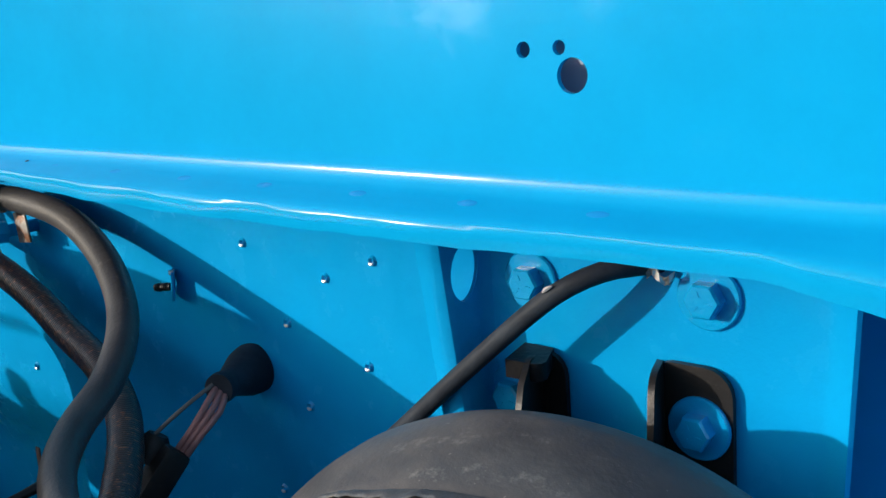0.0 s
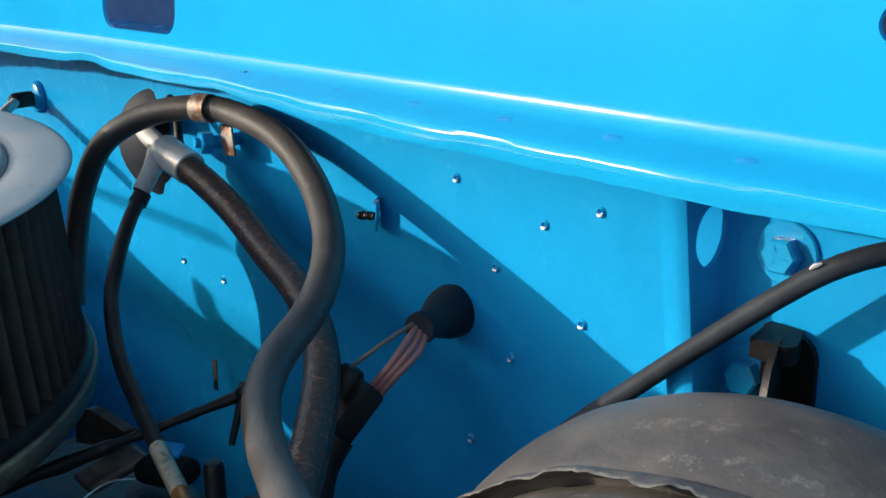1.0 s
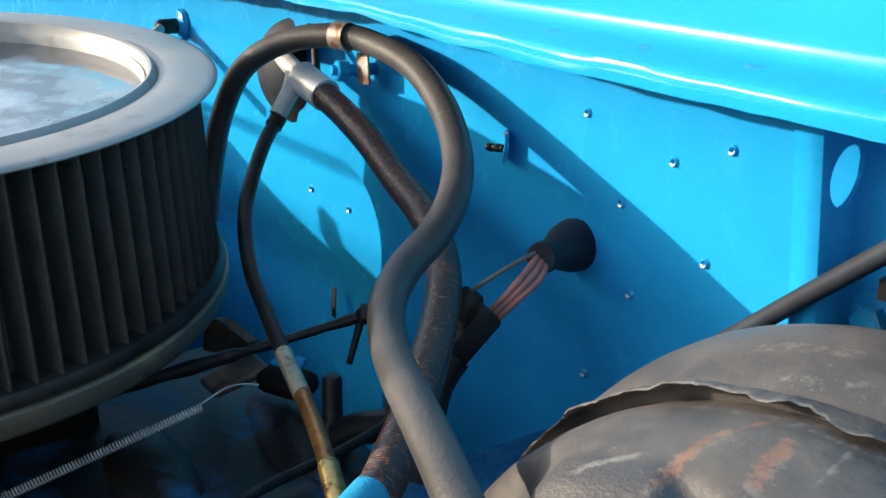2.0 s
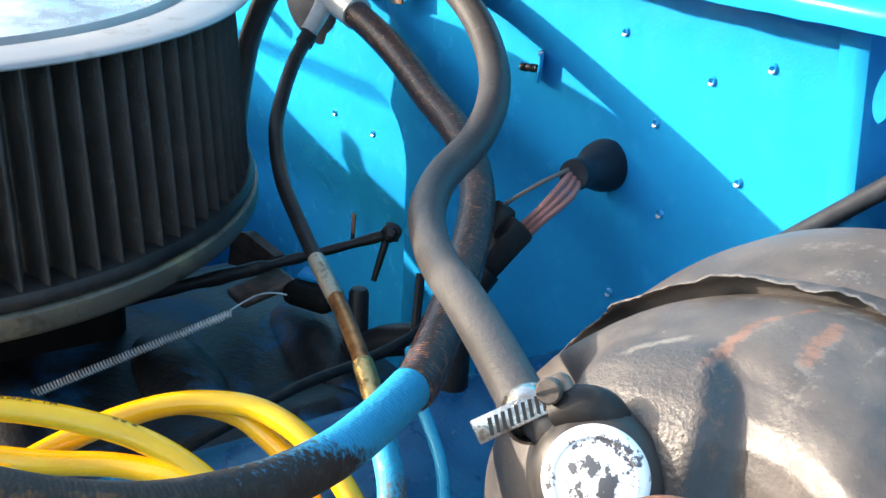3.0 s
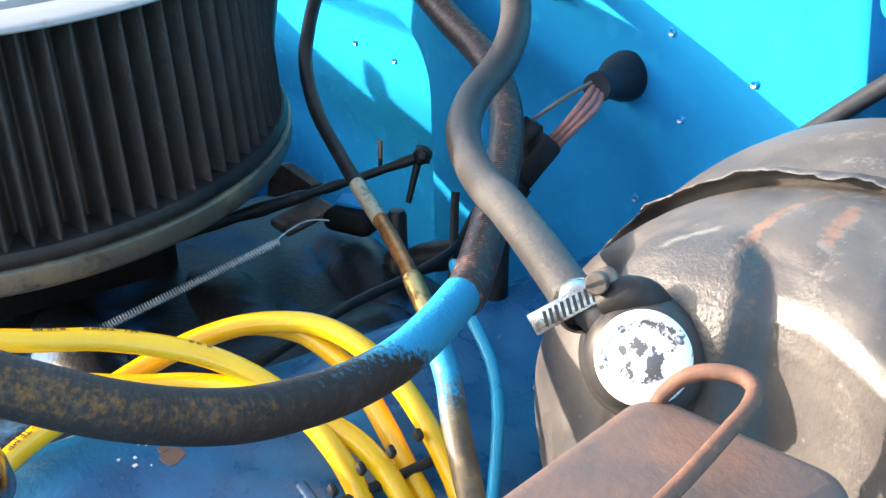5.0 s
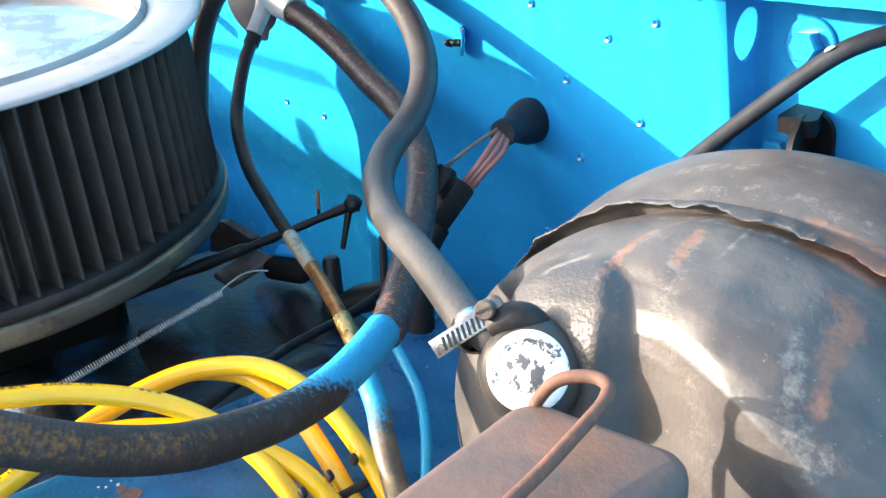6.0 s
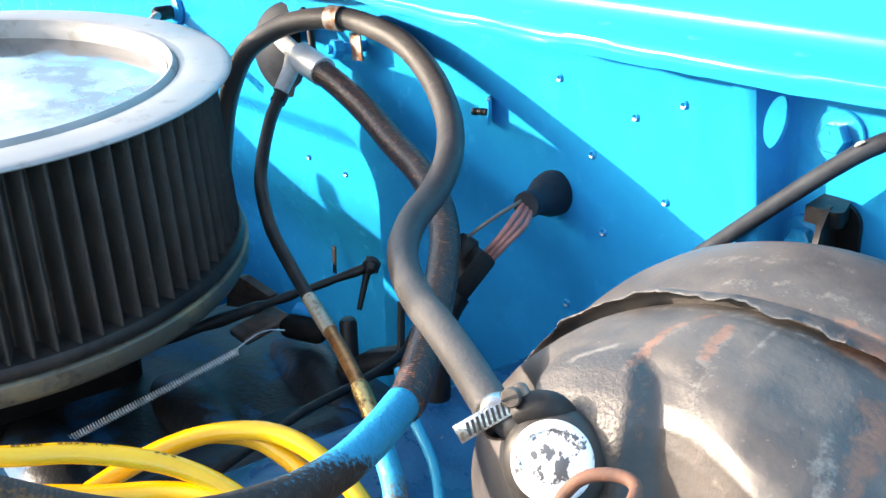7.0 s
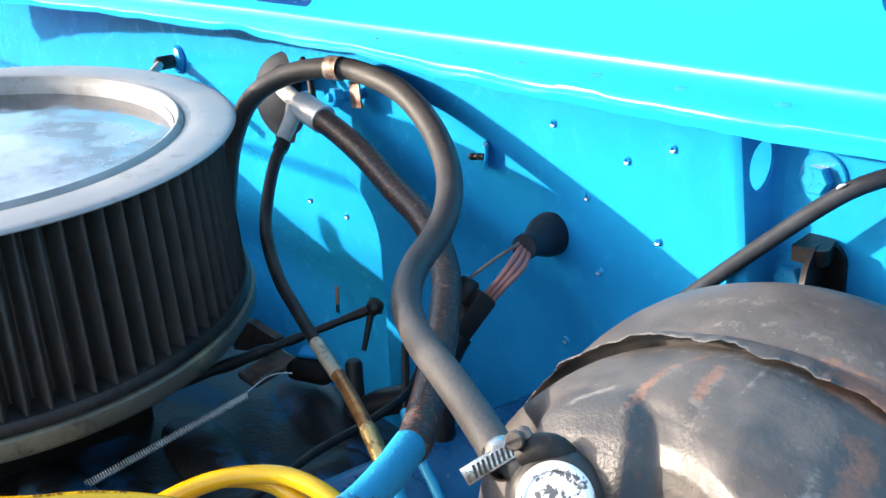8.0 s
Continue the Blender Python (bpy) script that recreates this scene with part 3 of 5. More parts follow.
for k in range(9):
    sx = -0.17 + 0.052 * k
    spot = lathe_bm([(0, 0.0), (0.7, 0.0), (1.0, -0.4)], 16, axis_pose((sx, -0.0583 + cowl_bow(sx), 1.04715), (0, -0.30, 1)) @ Matrix.Diagonal((0.0042, 0.0022, 0.0004, 1)))
    part("spot_mark", spot, SPOT, cowl)
bolt(0.1752, 1.0000, PLATE_Y)
bolt(0.2535, 1.0030, PLATE_Y)
bolt(0.2505, 0.9525, PLATE_Y - 0.004)
bolt(0.1630, 0.9480, PLATE_Y)
bm = lathe_bm([(0, -0.012), (1, -0.012), (1, 0.012), (0, 0.012)], 32)
bmesh.ops.transform(bm, matrix=Matrix.Translation((0.1505, -0.0088, 1.0040)) @ Matrix.Rotation(radians(90), 4, "Y") @ Matrix.Rotation(radians(-14), 4, "Z") @ Matrix.Diagonal((0.0122, 0.0068, 1, 1)), verts=bm.verts)
cut(mount_plate, [link("cutter", bm, PAINT)])


# ---- booster brackets ----
def outline_bm(ring, place, thick):
    """A plate from an outline: place(p, q, d) puts it in the world, d running through the thickness."""
    bm = bmesh.new()
    lo, hi = [bm.verts.new(place(p, q, 0.0)) for p, q in ring], [bm.verts.new(place(p, q, thick)) for p, q in ring]
    for i in range(len(ring)):
        j = (i + 1) % len(ring)
        bm.faces.new((lo[i], lo[j], hi[j], hi[i]))
    bm.faces.new(lo)
    bm.faces.new(hi[::-1])
    return bm


def arc(cx, cy, r, a0, a1, n=5):
    return [(cx + r * math.cos(radians(a0 + (a1 - a0) * k / n)), cy + r * math.sin(radians(a0 + (a1 - a0) * k / n))) for k in range(n + 1)]


right_br = thing("booster_bracket", "black steel booster bracket with rounded top on the firewall plate", "bracket", "booster brackets")
ring = [(-0.015, -0.09), (0.015, -0.09), *arc(0.004, -0.011, 0.011, 0, 90), *arc(-0.010, -0.005, 0.005, 90, 180, 3)]
part("back_plate", outline_bm(ring, lambda p, q, d: (0.2485 + p, PLATE_Y - 0.001 - d, 0.9765 + q), 0.0026), BLACK, right_br)
ring = [(0.0, -0.09), *arc(-0.002, -0.002, 0.002, 0, 90, 2), *arc(-0.012, -0.010, 0.010, 90, 160, 4), (-0.025, -0.024), (-0.029, -0.06), (-0.032, -0.09)]
part("flange", outline_bm(ring, lambda p, q, d: (0.2322 + d - 0.32 * p, PLATE_Y - 0.001 + p, 0.9765 + q), 0.0028), BLACK, right_br)
left_br = thing("booster_bracket", "black steel booster bracket with worn brown top lip", "bracket", "booster brackets")
ring = [(-0.006, -0.09), (0.016, -0.09), *arc(0.006, -0.010, 0.010, 0, 90), (-0.006, 0.0)]
part("back_plate", outline_bm(ring, lambda p, q, d: (0.1755 + p, PLATE_Y - 0.001 - d, 0.9715 + q), 0.0026), BLACK, left_br)
ring = [(0.0, -0.09), (0.0, 0.0), (-0.018, 0.002), (-0.030, -0.004), (-0.036, -0.014), (-0.040, -0.09)]
part("flange", outline_bm(ring, lambda p, q, d: (0.1765 + d - 0.36 * p, PLATE_Y - 0.001 + p, 0.9715 + q), 0.0028), BLACK, left_br)
part("top_lip", outline_bm([(0.0, 0.0), (0.013, 0.002), *arc(0.010, -0.012, 0.006, 0, -90, 3), (0.0, -0.020)], lambda p, q, d: (0.1720 + p - 0.2 * q, PLATE_Y - 0.003 + q, 0.9735 - d - 0.08 * p), 0.0075), RUBBED_BROWN, left_br, "worn brown lip")


# ---- brake booster ----
BOOST_M = axis_pose((0.2350, -0.109, 0.8505), (0.178, -1.0, -0.134))  # z of this pose runs forward
booster = thing("brake_booster", "black vacuum brake booster with rust stains and crimped band", "brake booster")


def turn_off(a, b):
    return (a - b + 180) % 360 - 180


def along(x, table):
    """Straight steps between the (x, value) pairs of a short table."""
    for (x0, v0), (x1, v1) in zip(table, table[1:]):
        if x < x1:
            return v0 + (v1 - v0) * max(0.0, (x - x0) / (x1 - x0))
    return table[-1][1]


GROOVE = [(0.034, -0.0290), (0.045, -0.0258), (0.054, -0.0188), (0.060, -0.0146), (0.0655, -0.0122), (0.080, -0.0112), (0.120, -0.0080)]


def across(deg, r, h):
    """How far a point lies over the pressed valley: 0 at its sharp foot by the pad, 1 at its upper edge."""
    x, run = r * math.cos(radians(deg)), h + 0.6 * max(0.0, 0.115 - r)
    # widened lower down to stand in for the reservoir cover's shadow
    return (x - along(run, GROOVE)) / (0.0245 + 0.020 * smoothstep(0.054, 0.086, run))


def front_bump(a, r, h):
    """Three valleys pressed into the front shell, each steep by a raised pad and rising gently on the far flank."""
    deg = math.degrees(a)
    dr = dh = 0.0
    face = smoothstep(0.044, 0.066, h) * smoothstep(0.03, 0.08, r)
    shoulder = smoothstep(0.034, 0.054, h) * smoothstep(0.030, 0.060, r)
    for turn in (0, 120, 240):
        d = 90 + turn_off(deg - turn, 90)
        if 20 < d < 150:
            w = across(d, r, h)
            valley = smoothstep(-0.10, 0.16, w) * smoothstep(1.7, 0.10, w)
            dr -= 0.0030 * shoulder * valley
            # deepened lower down for the same missing shadow
            dh -= (0.0052 + 0.0032 * smoothstep(0.058, 0.090, h + 0.6 * max(0.0, 0.115 - r))) * shoulder * valley
            pad = smoothstep(0.06, -0.14, w) * smoothstep(128.0, 114.0, d)
            # far flank bulged forward so the cover and bail shadows reach it
            dh += 0.0030 * face * pad + 0.0175 * smoothstep(0.030, 0.075, h) * smoothstep(0.03, 0.08, r) * smoothstep(0.0, 2.6, w) * smoothstep(20.0, 40.0, d)
            dr += 0.0010 * smoothstep(0.038, 0.050, h) * pad * smoothstep(0.06, 0.10, r)
    d = turn_off(deg, 165)
    dr -= 0.036 * smoothstep(48.0, 28.0, abs(d)) * smoothstep(0.026, 0.060, h) * smoothstep(0.03, 0.08, r)
    dent = noise.noise((math.cos(a) * r * 60, math.sin(a) * r * 60, h * 40)) * 0.0006 + noise.noise((math.cos(a) * r * 150, math.sin(a) * r * 150, h * 140)) * 0.00022
    return dr + dent * smoothstep(0.0, 0.02, h), dh


def resample(profile, n):
    out = []
    for k in range(n + 1):
        f = k / n * (len(profile) - 1)
        i = min(int(f), len(profile) - 2)
        out.append(tuple(p + (q - p) * (f - i) for p, q in zip(profile[i], profile[i + 1])))
    return out


def stain_layer(ob, segs, profile, rule):
    """Colours each ring vertex by rule(degrees round, height, radius): rust in red, pale scuff and painted sheen in
    green, pitting in blue.
    """
    layer = ob.data.color_attributes.new("stain", "FLOAT_COLOR", "POINT")
    for i, v in enumerate(ob.data.vertices):
        ring = min(i // segs, len(profile) - 1)
        deg, h = 360.0 * (i % segs) / segs, profile[ring][1]
        layer.data[i].color = (*rule(deg, h, profile[ring][0]), 1)


def streak(deg, h, line, width):
    """1 on a run of (degrees, height) points, falling to 0 at the given width in metres."""
    best = 9.0
    for (a0, h0), (a1, h1) in zip(line, line[1:]):
        ax, bx, px = a0 * 0.0021, a1 * 0.0021, deg * 0.0021
        dx, dy = bx - ax, h1 - h0
        t = max(0.0, min(1.0, ((px - ax) * dx + (h - h0) * dy) / (dx * dx + dy * dy)))
        best = min(best, math.hypot(px - ax - dx * t, h - h0 - dy * t))
    return smoothstep(width, 0.0, best)


def front_stain(deg, h, r):
    rust = max(0.8 * streak(deg, h, [(97.5, 0.0105), (101.3, 0.025)], 0.0030), 0.84 * streak(deg, h, [(101.3, 0.025), (101.5, 0.036), (101.7, 0.048)], 0.0052), 0.62 * streak(deg, h, [(101.7, 0.048), (98.5, 0.0537), (96.5, 0.063), (96.0, 0.068)], 0.0026),
               0.82 * streak(deg, h, [(93.0, 0.0175), (93.0, 0.029), (92.0, 0.036)], 0.0062), 0.95 * streak(deg, h, [(69.0, 0.025), (66.5, 0.032), (66.0, 0.043)], 0.0120), 0.95 * streak(deg, h, [(66.0, 0.046), (63.0, 0.055)], 0.0060), 0.85 * streak(deg, h, [(79, 0.004), (68, 0.008)], 0.008))
    w = across(deg, r, h)
    pebbly = smoothstep(0.05, -0.10, w) * smoothstep(0.036, 0.050, h) * smoothstep(125.0, 116.0, deg)
    slope = smoothstep(0.50, 0.66, w) * smoothstep(0.98, 0.86, w) * smoothstep(0.036, 0.046, h)
    # the pale sky reflection on the far side, painted into the colour
    sky_sheen = 0.30 * smoothstep(0.7, 1.2, w) * smoothstep(20, 40, deg)
    pale = max(sky_sheen, 0.62 * streak(deg, h, [(99.4, 0.018), (101.5, 0.036), (101.7, 0.048)], 0.0085), 0.62 * streak(deg, h, [(93.0, 0.0175), (92.0, 0.038), (89.5, 0.048)], 0.0090), 0.60 * streak(deg, h, [(71, 0.044), (66, 0.059), (58.5, 0.063)], 0.010), 0.44 * slope, 0.75 * streak(deg, h, [(107, 0.0375), (113.5, 0.0475)], 0.0048), 0.62 * streak(deg, h, [(87, 0.0105), (87, 0.029)], 0.0024), 0.06 * pebbly)
    rough = max(pebbly, 0.45 * slope, 0.45 * streak(deg, h, [(69.0, 0.028), (58.5, 0.063)], 0.022))
    return max(rust, 0.26 * pebbly), max(pale, 0.45 * smoothstep(0.014, 0.008, h)), rough


def rear_stain(deg, h, r):
    pale = max(0.50 * streak(deg, h, [(72, -0.013), (84, -0.016), (101, -0.011)], 0.012), 0.56 * streak(deg, h, [(96, -0.030), (108, -0.026)], 0.012), 0.42 * streak(deg, h, [(78, -0.034), (90, -0.036)], 0.012))
    return 0.8 * streak(deg, h, [(80, -0.006), (66, -0.007)], 0.008), pale, 0.0


FRONT = resample([(0.1215, -0.004), (0.1232, 0.001), (0.1246, 0.006), (0.1257, 0.012), (0.1262, 0.020), (0.1262, 0.032), (0.1255, 0.043), (0.1235, 0.052), (0.1200, 0.059), (0.1150, 0.0645),
         (0.1080, 0.0685), (0.1000, 0.071), (0.091, 0.0728), (0.082, 0.0742), (0.072, 0.0758), (0.062, 0.0775), (0.052, 0.079), (0.042, 0.080), (0.012, 0.080)], 108) + [(0.0, 0.080)]
front = part("front_shell", lathe_bm(FRONT, 480, BOOST_M, front_bump), BOOSTER, booster, "black shell with rust streaks")
stain_layer(front, 480, FRONT, front_stain)
BACK = [(0.1240, -0.004)] + resample([(0.1262, -0.008), (0.1275, -0.014), (0.1285, -0.022), (0.1286, -0.030), (0.1282, -0.038), (0.1262, -0.050), (0.1215, -0.061), (0.113, -0.069)], 24) + [(0.098, -0.075), (0.075, -0.078), (0.0, -0.079)]
rear = part("rear_shell", lathe_bm(BACK, 160, BOOST_M), BOOSTER, booster, "black shell with pale scuffs")
stain_layer(rear, 160, BACK, rear_stain)


def band_wave(a, r, h):
    """The crimped edge: wavy, stepped where it is torn, and bent further out in places."""
    out = max(0.0, (r - 0.1262) / 0.006)
    c, s = math.cos(a), math.sin(a)
    wave = 0.0030 * noise.noise((c * 6, s * 6, 7.0)) + 0.0014 * noise.noise((c * 17, s * 17, 2.0)) + 0.0014 * noise.noise((c * 60, s * 60, 4.0))
    flip = 0.0
    for tear, lift in ((66, 0.0040), (77.5, 0.0030), (86.5, 0.0046), (97, 0.0022), (113.5, 0.0046), (131, 0.0046)):
        d = turn_off(math.degrees(a), tear)
        wave += lift * smoothstep(-0.5, 0.5, d) * smoothstep(6.5, 1.5, d)
        flip += 0.0016 * smoothstep(-1.2, 0.2, d) * smoothstep(2.4, 0.4, d)
    close = smoothstep(112.0, 96.0, math.degrees(a))  # the lip lies closer to the shell on this side
    return out * (0.0012 * noise.noise((c * 8, s * 8, 1.0)) + 0.0007 * noise.noise((c * 45, s * 45, 6.0)) + flip - 0.0032 * close - 0.0020), out * wave


BAND = [(0.1240, -0.0048), (0.1262, -0.0042), (0.1284, -0.0028), (0.1300, -0.0012), (0.1309, 0.0004), (0.1312, 0.0022), (0.1308, 0.0030), (0.1301, 0.0026), (0.1296, 0.0012), (0.1284, -0.0008), (0.1265, -0.0022), (0.1245, -0.0030), (0.1210, -0.0036)]
band = part("crimp_band", lathe_bm(BAND, 320, BOOST_M, band_wave), BOOSTER, booster, "torn crimped steel edge")
stain_layer(band, 320, BAND, lambda deg, h, r: (0.95 * smoothstep(84, 74, deg), 0.66 if h > 0.0018 else 0.0, 0.4))

# check valve in its grommet, pointing forward and up, with a side nipple
CV = Vector((0.2120, -0.1990, 0.9345))
CV_WAY = Vector((0.55, -0.70, 0.45)).normalized()
cvm = axis_pose(CV, CV_WAY)
part("grommet", lathe_bm([(0.0, -0.032), (0.0200, -0.032), (0.0206, -0.016), (0.0212, -0.009), (0.0206, -0.004), (0.0195, -0.002), (0.0, -0.002)], 48, cvm), VALVE, booster)
valve = part("check_valve", lathe_bm([(0.0, -0.004), (0.0180, -0.004), (0.0192, -0.0015), (0.0192, 0.0015), (0.0182, 0.0035), (0.0178, 0.007), (0.0168, 0.0112), (0.0150, 0.0142), (0.0128, 0.0160)], 48, cvm), VALVE, booster)
CAP = [(0.0134, 0.0155), (0.0129, 0.0164), (0.0118, 0.0170), (0.0104, 0.0174), (0.0098, 0.0168), (0.0088, 0.0170), (0.0078, 0.0172), (0.0068, 0.0174), (0.0055, 0.0176), (0.0040, 0.0178), (0.0020, 0.0180), (0.0, 0.0180)]
lid_cap = part("valve_cap", lathe_bm(CAP, 48, cvm), PEEL, valve, "peeling silver-white cap")
cap_layer = lid_cap.data.color_attributes.new("stain", "FLOAT_COLOR", "POINT")
for k, v in enumerate(lid_cap.data.vertices):
    r, h = CAP[min(k // 48, len(CAP) - 1)]
    side = math.cos(2 * math.pi * (k % 48) / 48 - 1.2)
    worn = 0.24 * smoothstep(0.0080, 0.0055, r) + 0.20 * smoothstep(0.0026, 0.0010, abs(r - 0.0098)) * smoothstep(-0.2, 0.7, side) + 0.40
    cap_layer.data[k].color = (0, worn, 0, 1)
part("nipple", tube_bm([CV + CV_WAY * 0.004, (0.2060, -0.2045, 0.9420), (0.2010, -0.2085, 0.9458), (0.1916, -0.2095, 0.9476)], 0.0060, 16), VALVE, valve)

# black elbow, also standing in for the clamp's shadow on the shell
part("elbow", tube_bm([(0.2030, -0.2085, 0.9500), (0.2070, -0.2055, 0.9535), (0.2110, -0.2015, 0.9535), (0.2140, -0.1975, 0.9500)], lambda t: 0.0046 + 0.0012 * math.sin(math.pi * t), 18, 0.0015), BLACK_RUBBER, valve)

# ---- master cylinder ----
master = thing("master_cylinder", "rusty cast-iron brake master cylinder with wire bail", "master cylinder")
MC = Matrix.Translation((0.2800, -0.2885, 0)) @ Matrix.Rotation(radians(11.5), 4, "Z")
part("reservoir", box_bm((0.052, 0.130, 0.060), MC @ Matrix.Translation((0, 0, 0.905)), 0.010, 3), RUST, master)
part("cover", rounded_bm(0.058, 0.138, 0.014, 0.011, 0.0055, MC @ Matrix.Translation((0, 0, 0.942))), RUST, master, "rusty steel reservoir cover")
part("bore", lathe_bm([(0.0, 0.0), (0.022, 0.0), (0.024, 0.01), (0.024, 0.16), (0.0, 0.165)], 32, axis_pose((0.258, -0.205, 0.862), (0.063, -1, -0.063))), RUST, master)
BAIL = [(0.2415, -0.2265, 0.934), (0.2440, -0.2290, 0.946), (0.2465, -0.2280, 0.952), (0.2503, -0.2257, 0.957), (0.2554, -0.2226, 0.9595), (0.2611, -0.2202, 0.9602), (0.2660, -0.2212, 0.9598),
        (0.2692, -0.2268, 0.9585), (0.2715, -0.2358, 0.9572), (0.2762, -0.2540, 0.9555), (0.2800, -0.2705, 0.9545), (0.2850, -0.2920, 0.9535), (0.2920, -0.3280, 0.9530), (0.2965, -0.3500, 0.951), (0.2985, -0.3590, 0.940), (0.2985, -0.3600, 0.915)]
part("bail", tube_bm(BAIL, 0.0020, 16, 0.0015), WIRE_RUST, master, "rusty wire bail")
part("side_lug", tube_bm([(0.2415, -0.2265, 0.934), (0.2415, -0.2265, 0.914)], 0.0024, 10), WIRE_RUST, master)

# ---- vacuum hose with its clamp ----
HOSE = [(-0.258, -0.092, 0.891), (-0.266, -0.083, 0.926), (-0.263, -0.076, 0.96), (-0.249, -0.065, 0.992), (-0.228, -0.045, 1.009), (-0.196, -0.026, 1.015),
        (-0.168, -0.017, 1.012), (-0.122, -0.021, 1.006), (-0.078, -0.032, 0.993), (-0.039, -0.05, 0.979), (-0.011, -0.071, 0.968), (0.009, -0.095, 0.958),
        (0.025, -0.122, 0.951), (0.045, -0.143, 0.946), (0.068, -0.157, 0.942), (0.098, -0.171, 0.943), (0.1248, -0.1831, 0.9475), (0.157, -0.1956, 0.948), (0.178, -0.2042, 0.948), (0.1945, -0.2106, 0.9474)]
vacuum = thing("vacuum_hose", "dusty grey rubber vacuum hose looping to the booster", "hose")
part("hose", tube_bm(HOSE, lambda t: 0.0068 + 0.0010 * math.sin(math.pi * t), 20, 0.005), GREY_RUBBER, vacuum)
part("end_cuff", tube_bm([(0.1880, -0.2081, 0.9477), (0.1920, -0.2097, 0.9475), (0.1945, -0.2106, 0.9474)], 0.0071, 20, 0.001), GREY_RUBBER, vacuum, "swollen hose end")
clamp = thing("hose_clamp", "bright steel worm-drive hose clamp with slotted screw", "hose clamp")
HOSE_END = Vector((0.0135, -0.0060, -0.0004)).normalized()
cl = axis_pose((0.1955, -0.2106, 0.9472), HOSE_END)
part("band", lathe_bm([(0.0066, -0.0032), (0.0075, -0.0032), (0.0077, -0.0026), (0.0077, 0.0026), (0.0075, 0.0032), (0.0066, 0.0032), (0.0066, -0.0032)], 48, cl), CLAMP_STEEL, clamp)
TAIL_A, TAIL_B = Vector((0.2025, -0.2090, 0.9555)), Vector((0.1915, -0.2253, 0.9437))
tl = (TAIL_B - TAIL_A).normalized()
outward = Vector((0.19, -0.165, 0.14))
tn = (outward - tl * outward.dot(tl)).normalized()
tw = tn.cross(tl)
tm = Matrix.Translation((TAIL_A + TAIL_B) / 2) @ Matrix((tl, tw, tn)).transposed().to_4x4()
tail_len = (TAIL_B - TAIL_A).length
tail = part("band_tail", box_bm((tail_len, 0.0066, 0.0009), tm, 0.0003), CLAMP_STEEL, clamp)
for k in range(9):
    part("slot", box_bm((0.0010, 0.0046, 0.0012), tm @ Matrix.Translation((-tail_len * 0.36 + k * 0.0019, 0.0002, 0.0)) @ Matrix.Rotation(radians(-14), 4, "Z")), BLACK, tail)
hz = Matrix.Translation(TAIL_A + Vector((0.0, 0.001, 0.0015))) @ tm.to_3x3().to_4x4()
part("screw_housing", rounded_bm(0.0078, 0.0080, 0.0042, 0.0030, 0.0014, hz), SCREW, clamp)
sm = axis_pose(TAIL_A + Vector((0.0, -0.0015, 0.0020)), (0.42, -0.72, 0.30))
screw = part("screw", lathe_bm([(0.0, 0.0), (0.0030, 0.0), (0.0034, 0.001), (0.0034, 0.0030), (0.0029, 0.0036), (0.0, 0.0036)], 24, sm), SCREW, clamp)
part("screw_slot", box_bm((0.0060, 0.0009, 0.0006), sm @ Matrix.Translation((0, 0, 0.0036)) @ Matrix.Rotation(radians(30), 4, "Z")), BLACK, screw)

# ---- clip that holds the hose ----
clip = thing("hose_clip", "rust-spotted steel clip holding the vacuum hose", "clip")
part("strap", lathe_bm([(0.0072, -0.0055), (0.0086, -0.0055), (0.0086, 0.0055), (0.0072, 0.0055), (0.0072, -0.0055)], 32, axis_pose((-0.194, -0.0255, 1.0148), (0.06, 0.02, 0.0))), RUBBED, clip)
part("tail", box_bm((0.013, 0.0016, 0.019), Matrix.Translation((-0.1855, -0.016, 0.9955)) @ Matrix.Rotation(radians(-6), 4, "Y"), 0.0005), RUBBED, clip)
nut = part("nut", hex_profile(bmesh.new(), 0.0072, 0.0, 0.0075, axis_pose((-0.199, -0.020, 0.9925), (-0.15, -1, 0.1))), PAINT, clip, "blue-painted hex nut", angle=25)
part("stud", lathe_bm([(0.0, 0.0), (0.0032, 0.0), (0.0032, 0.0105), (0.0, 0.011)], 16, axis_pose((-0.199, -0.020, 0.9925), (-0.15, -1, 0.1))), PAINT, nut)
part("rear_stud", lathe_bm([(0.0, 0.0), (0.004, 0.0), (0.004, 0.022), (0.0, 0.022)], 16, axis_pose((-0.199, -0.020, 0.9925), (0.05, 1, 0))), PAINT, nut)

# ---- heater hose with its tee fitting ----
tee = thing("tee_fitting", "grey alloy tee fitting joined to hoses", "pipe fitting")
part("run", tube_bm([(-0.275, -0.028, 0.9965), (-0.2615, -0.0305, 0.9916), (-0.240, -0.033, 0.9865), (-0.206, -0.0335, 0.9775)], 0.0062, 20), ALLOY, tee)
part("collar", tube_bm([(-0.2335, -0.0335, 0.985), (-0.2315, -0.0335, 0.9845), (-0.2272, -0.0336, 0.9835), (-0.2040, -0.0325, 0.9775)], lambda t: 0.0104 if 0.03 < t else 0.0075, 24, 0.002), SPARKLE, tee, "shiny metal collar")
part("branch", tube_bm([(-0.236, -0.037, 0.984), (-0.2313, -0.0430, 0.976), (-0.2275, -0.0545, 0.9630)], lambda t: 0.0064 - 0.0010 * t, 18), ALLOY, tee)
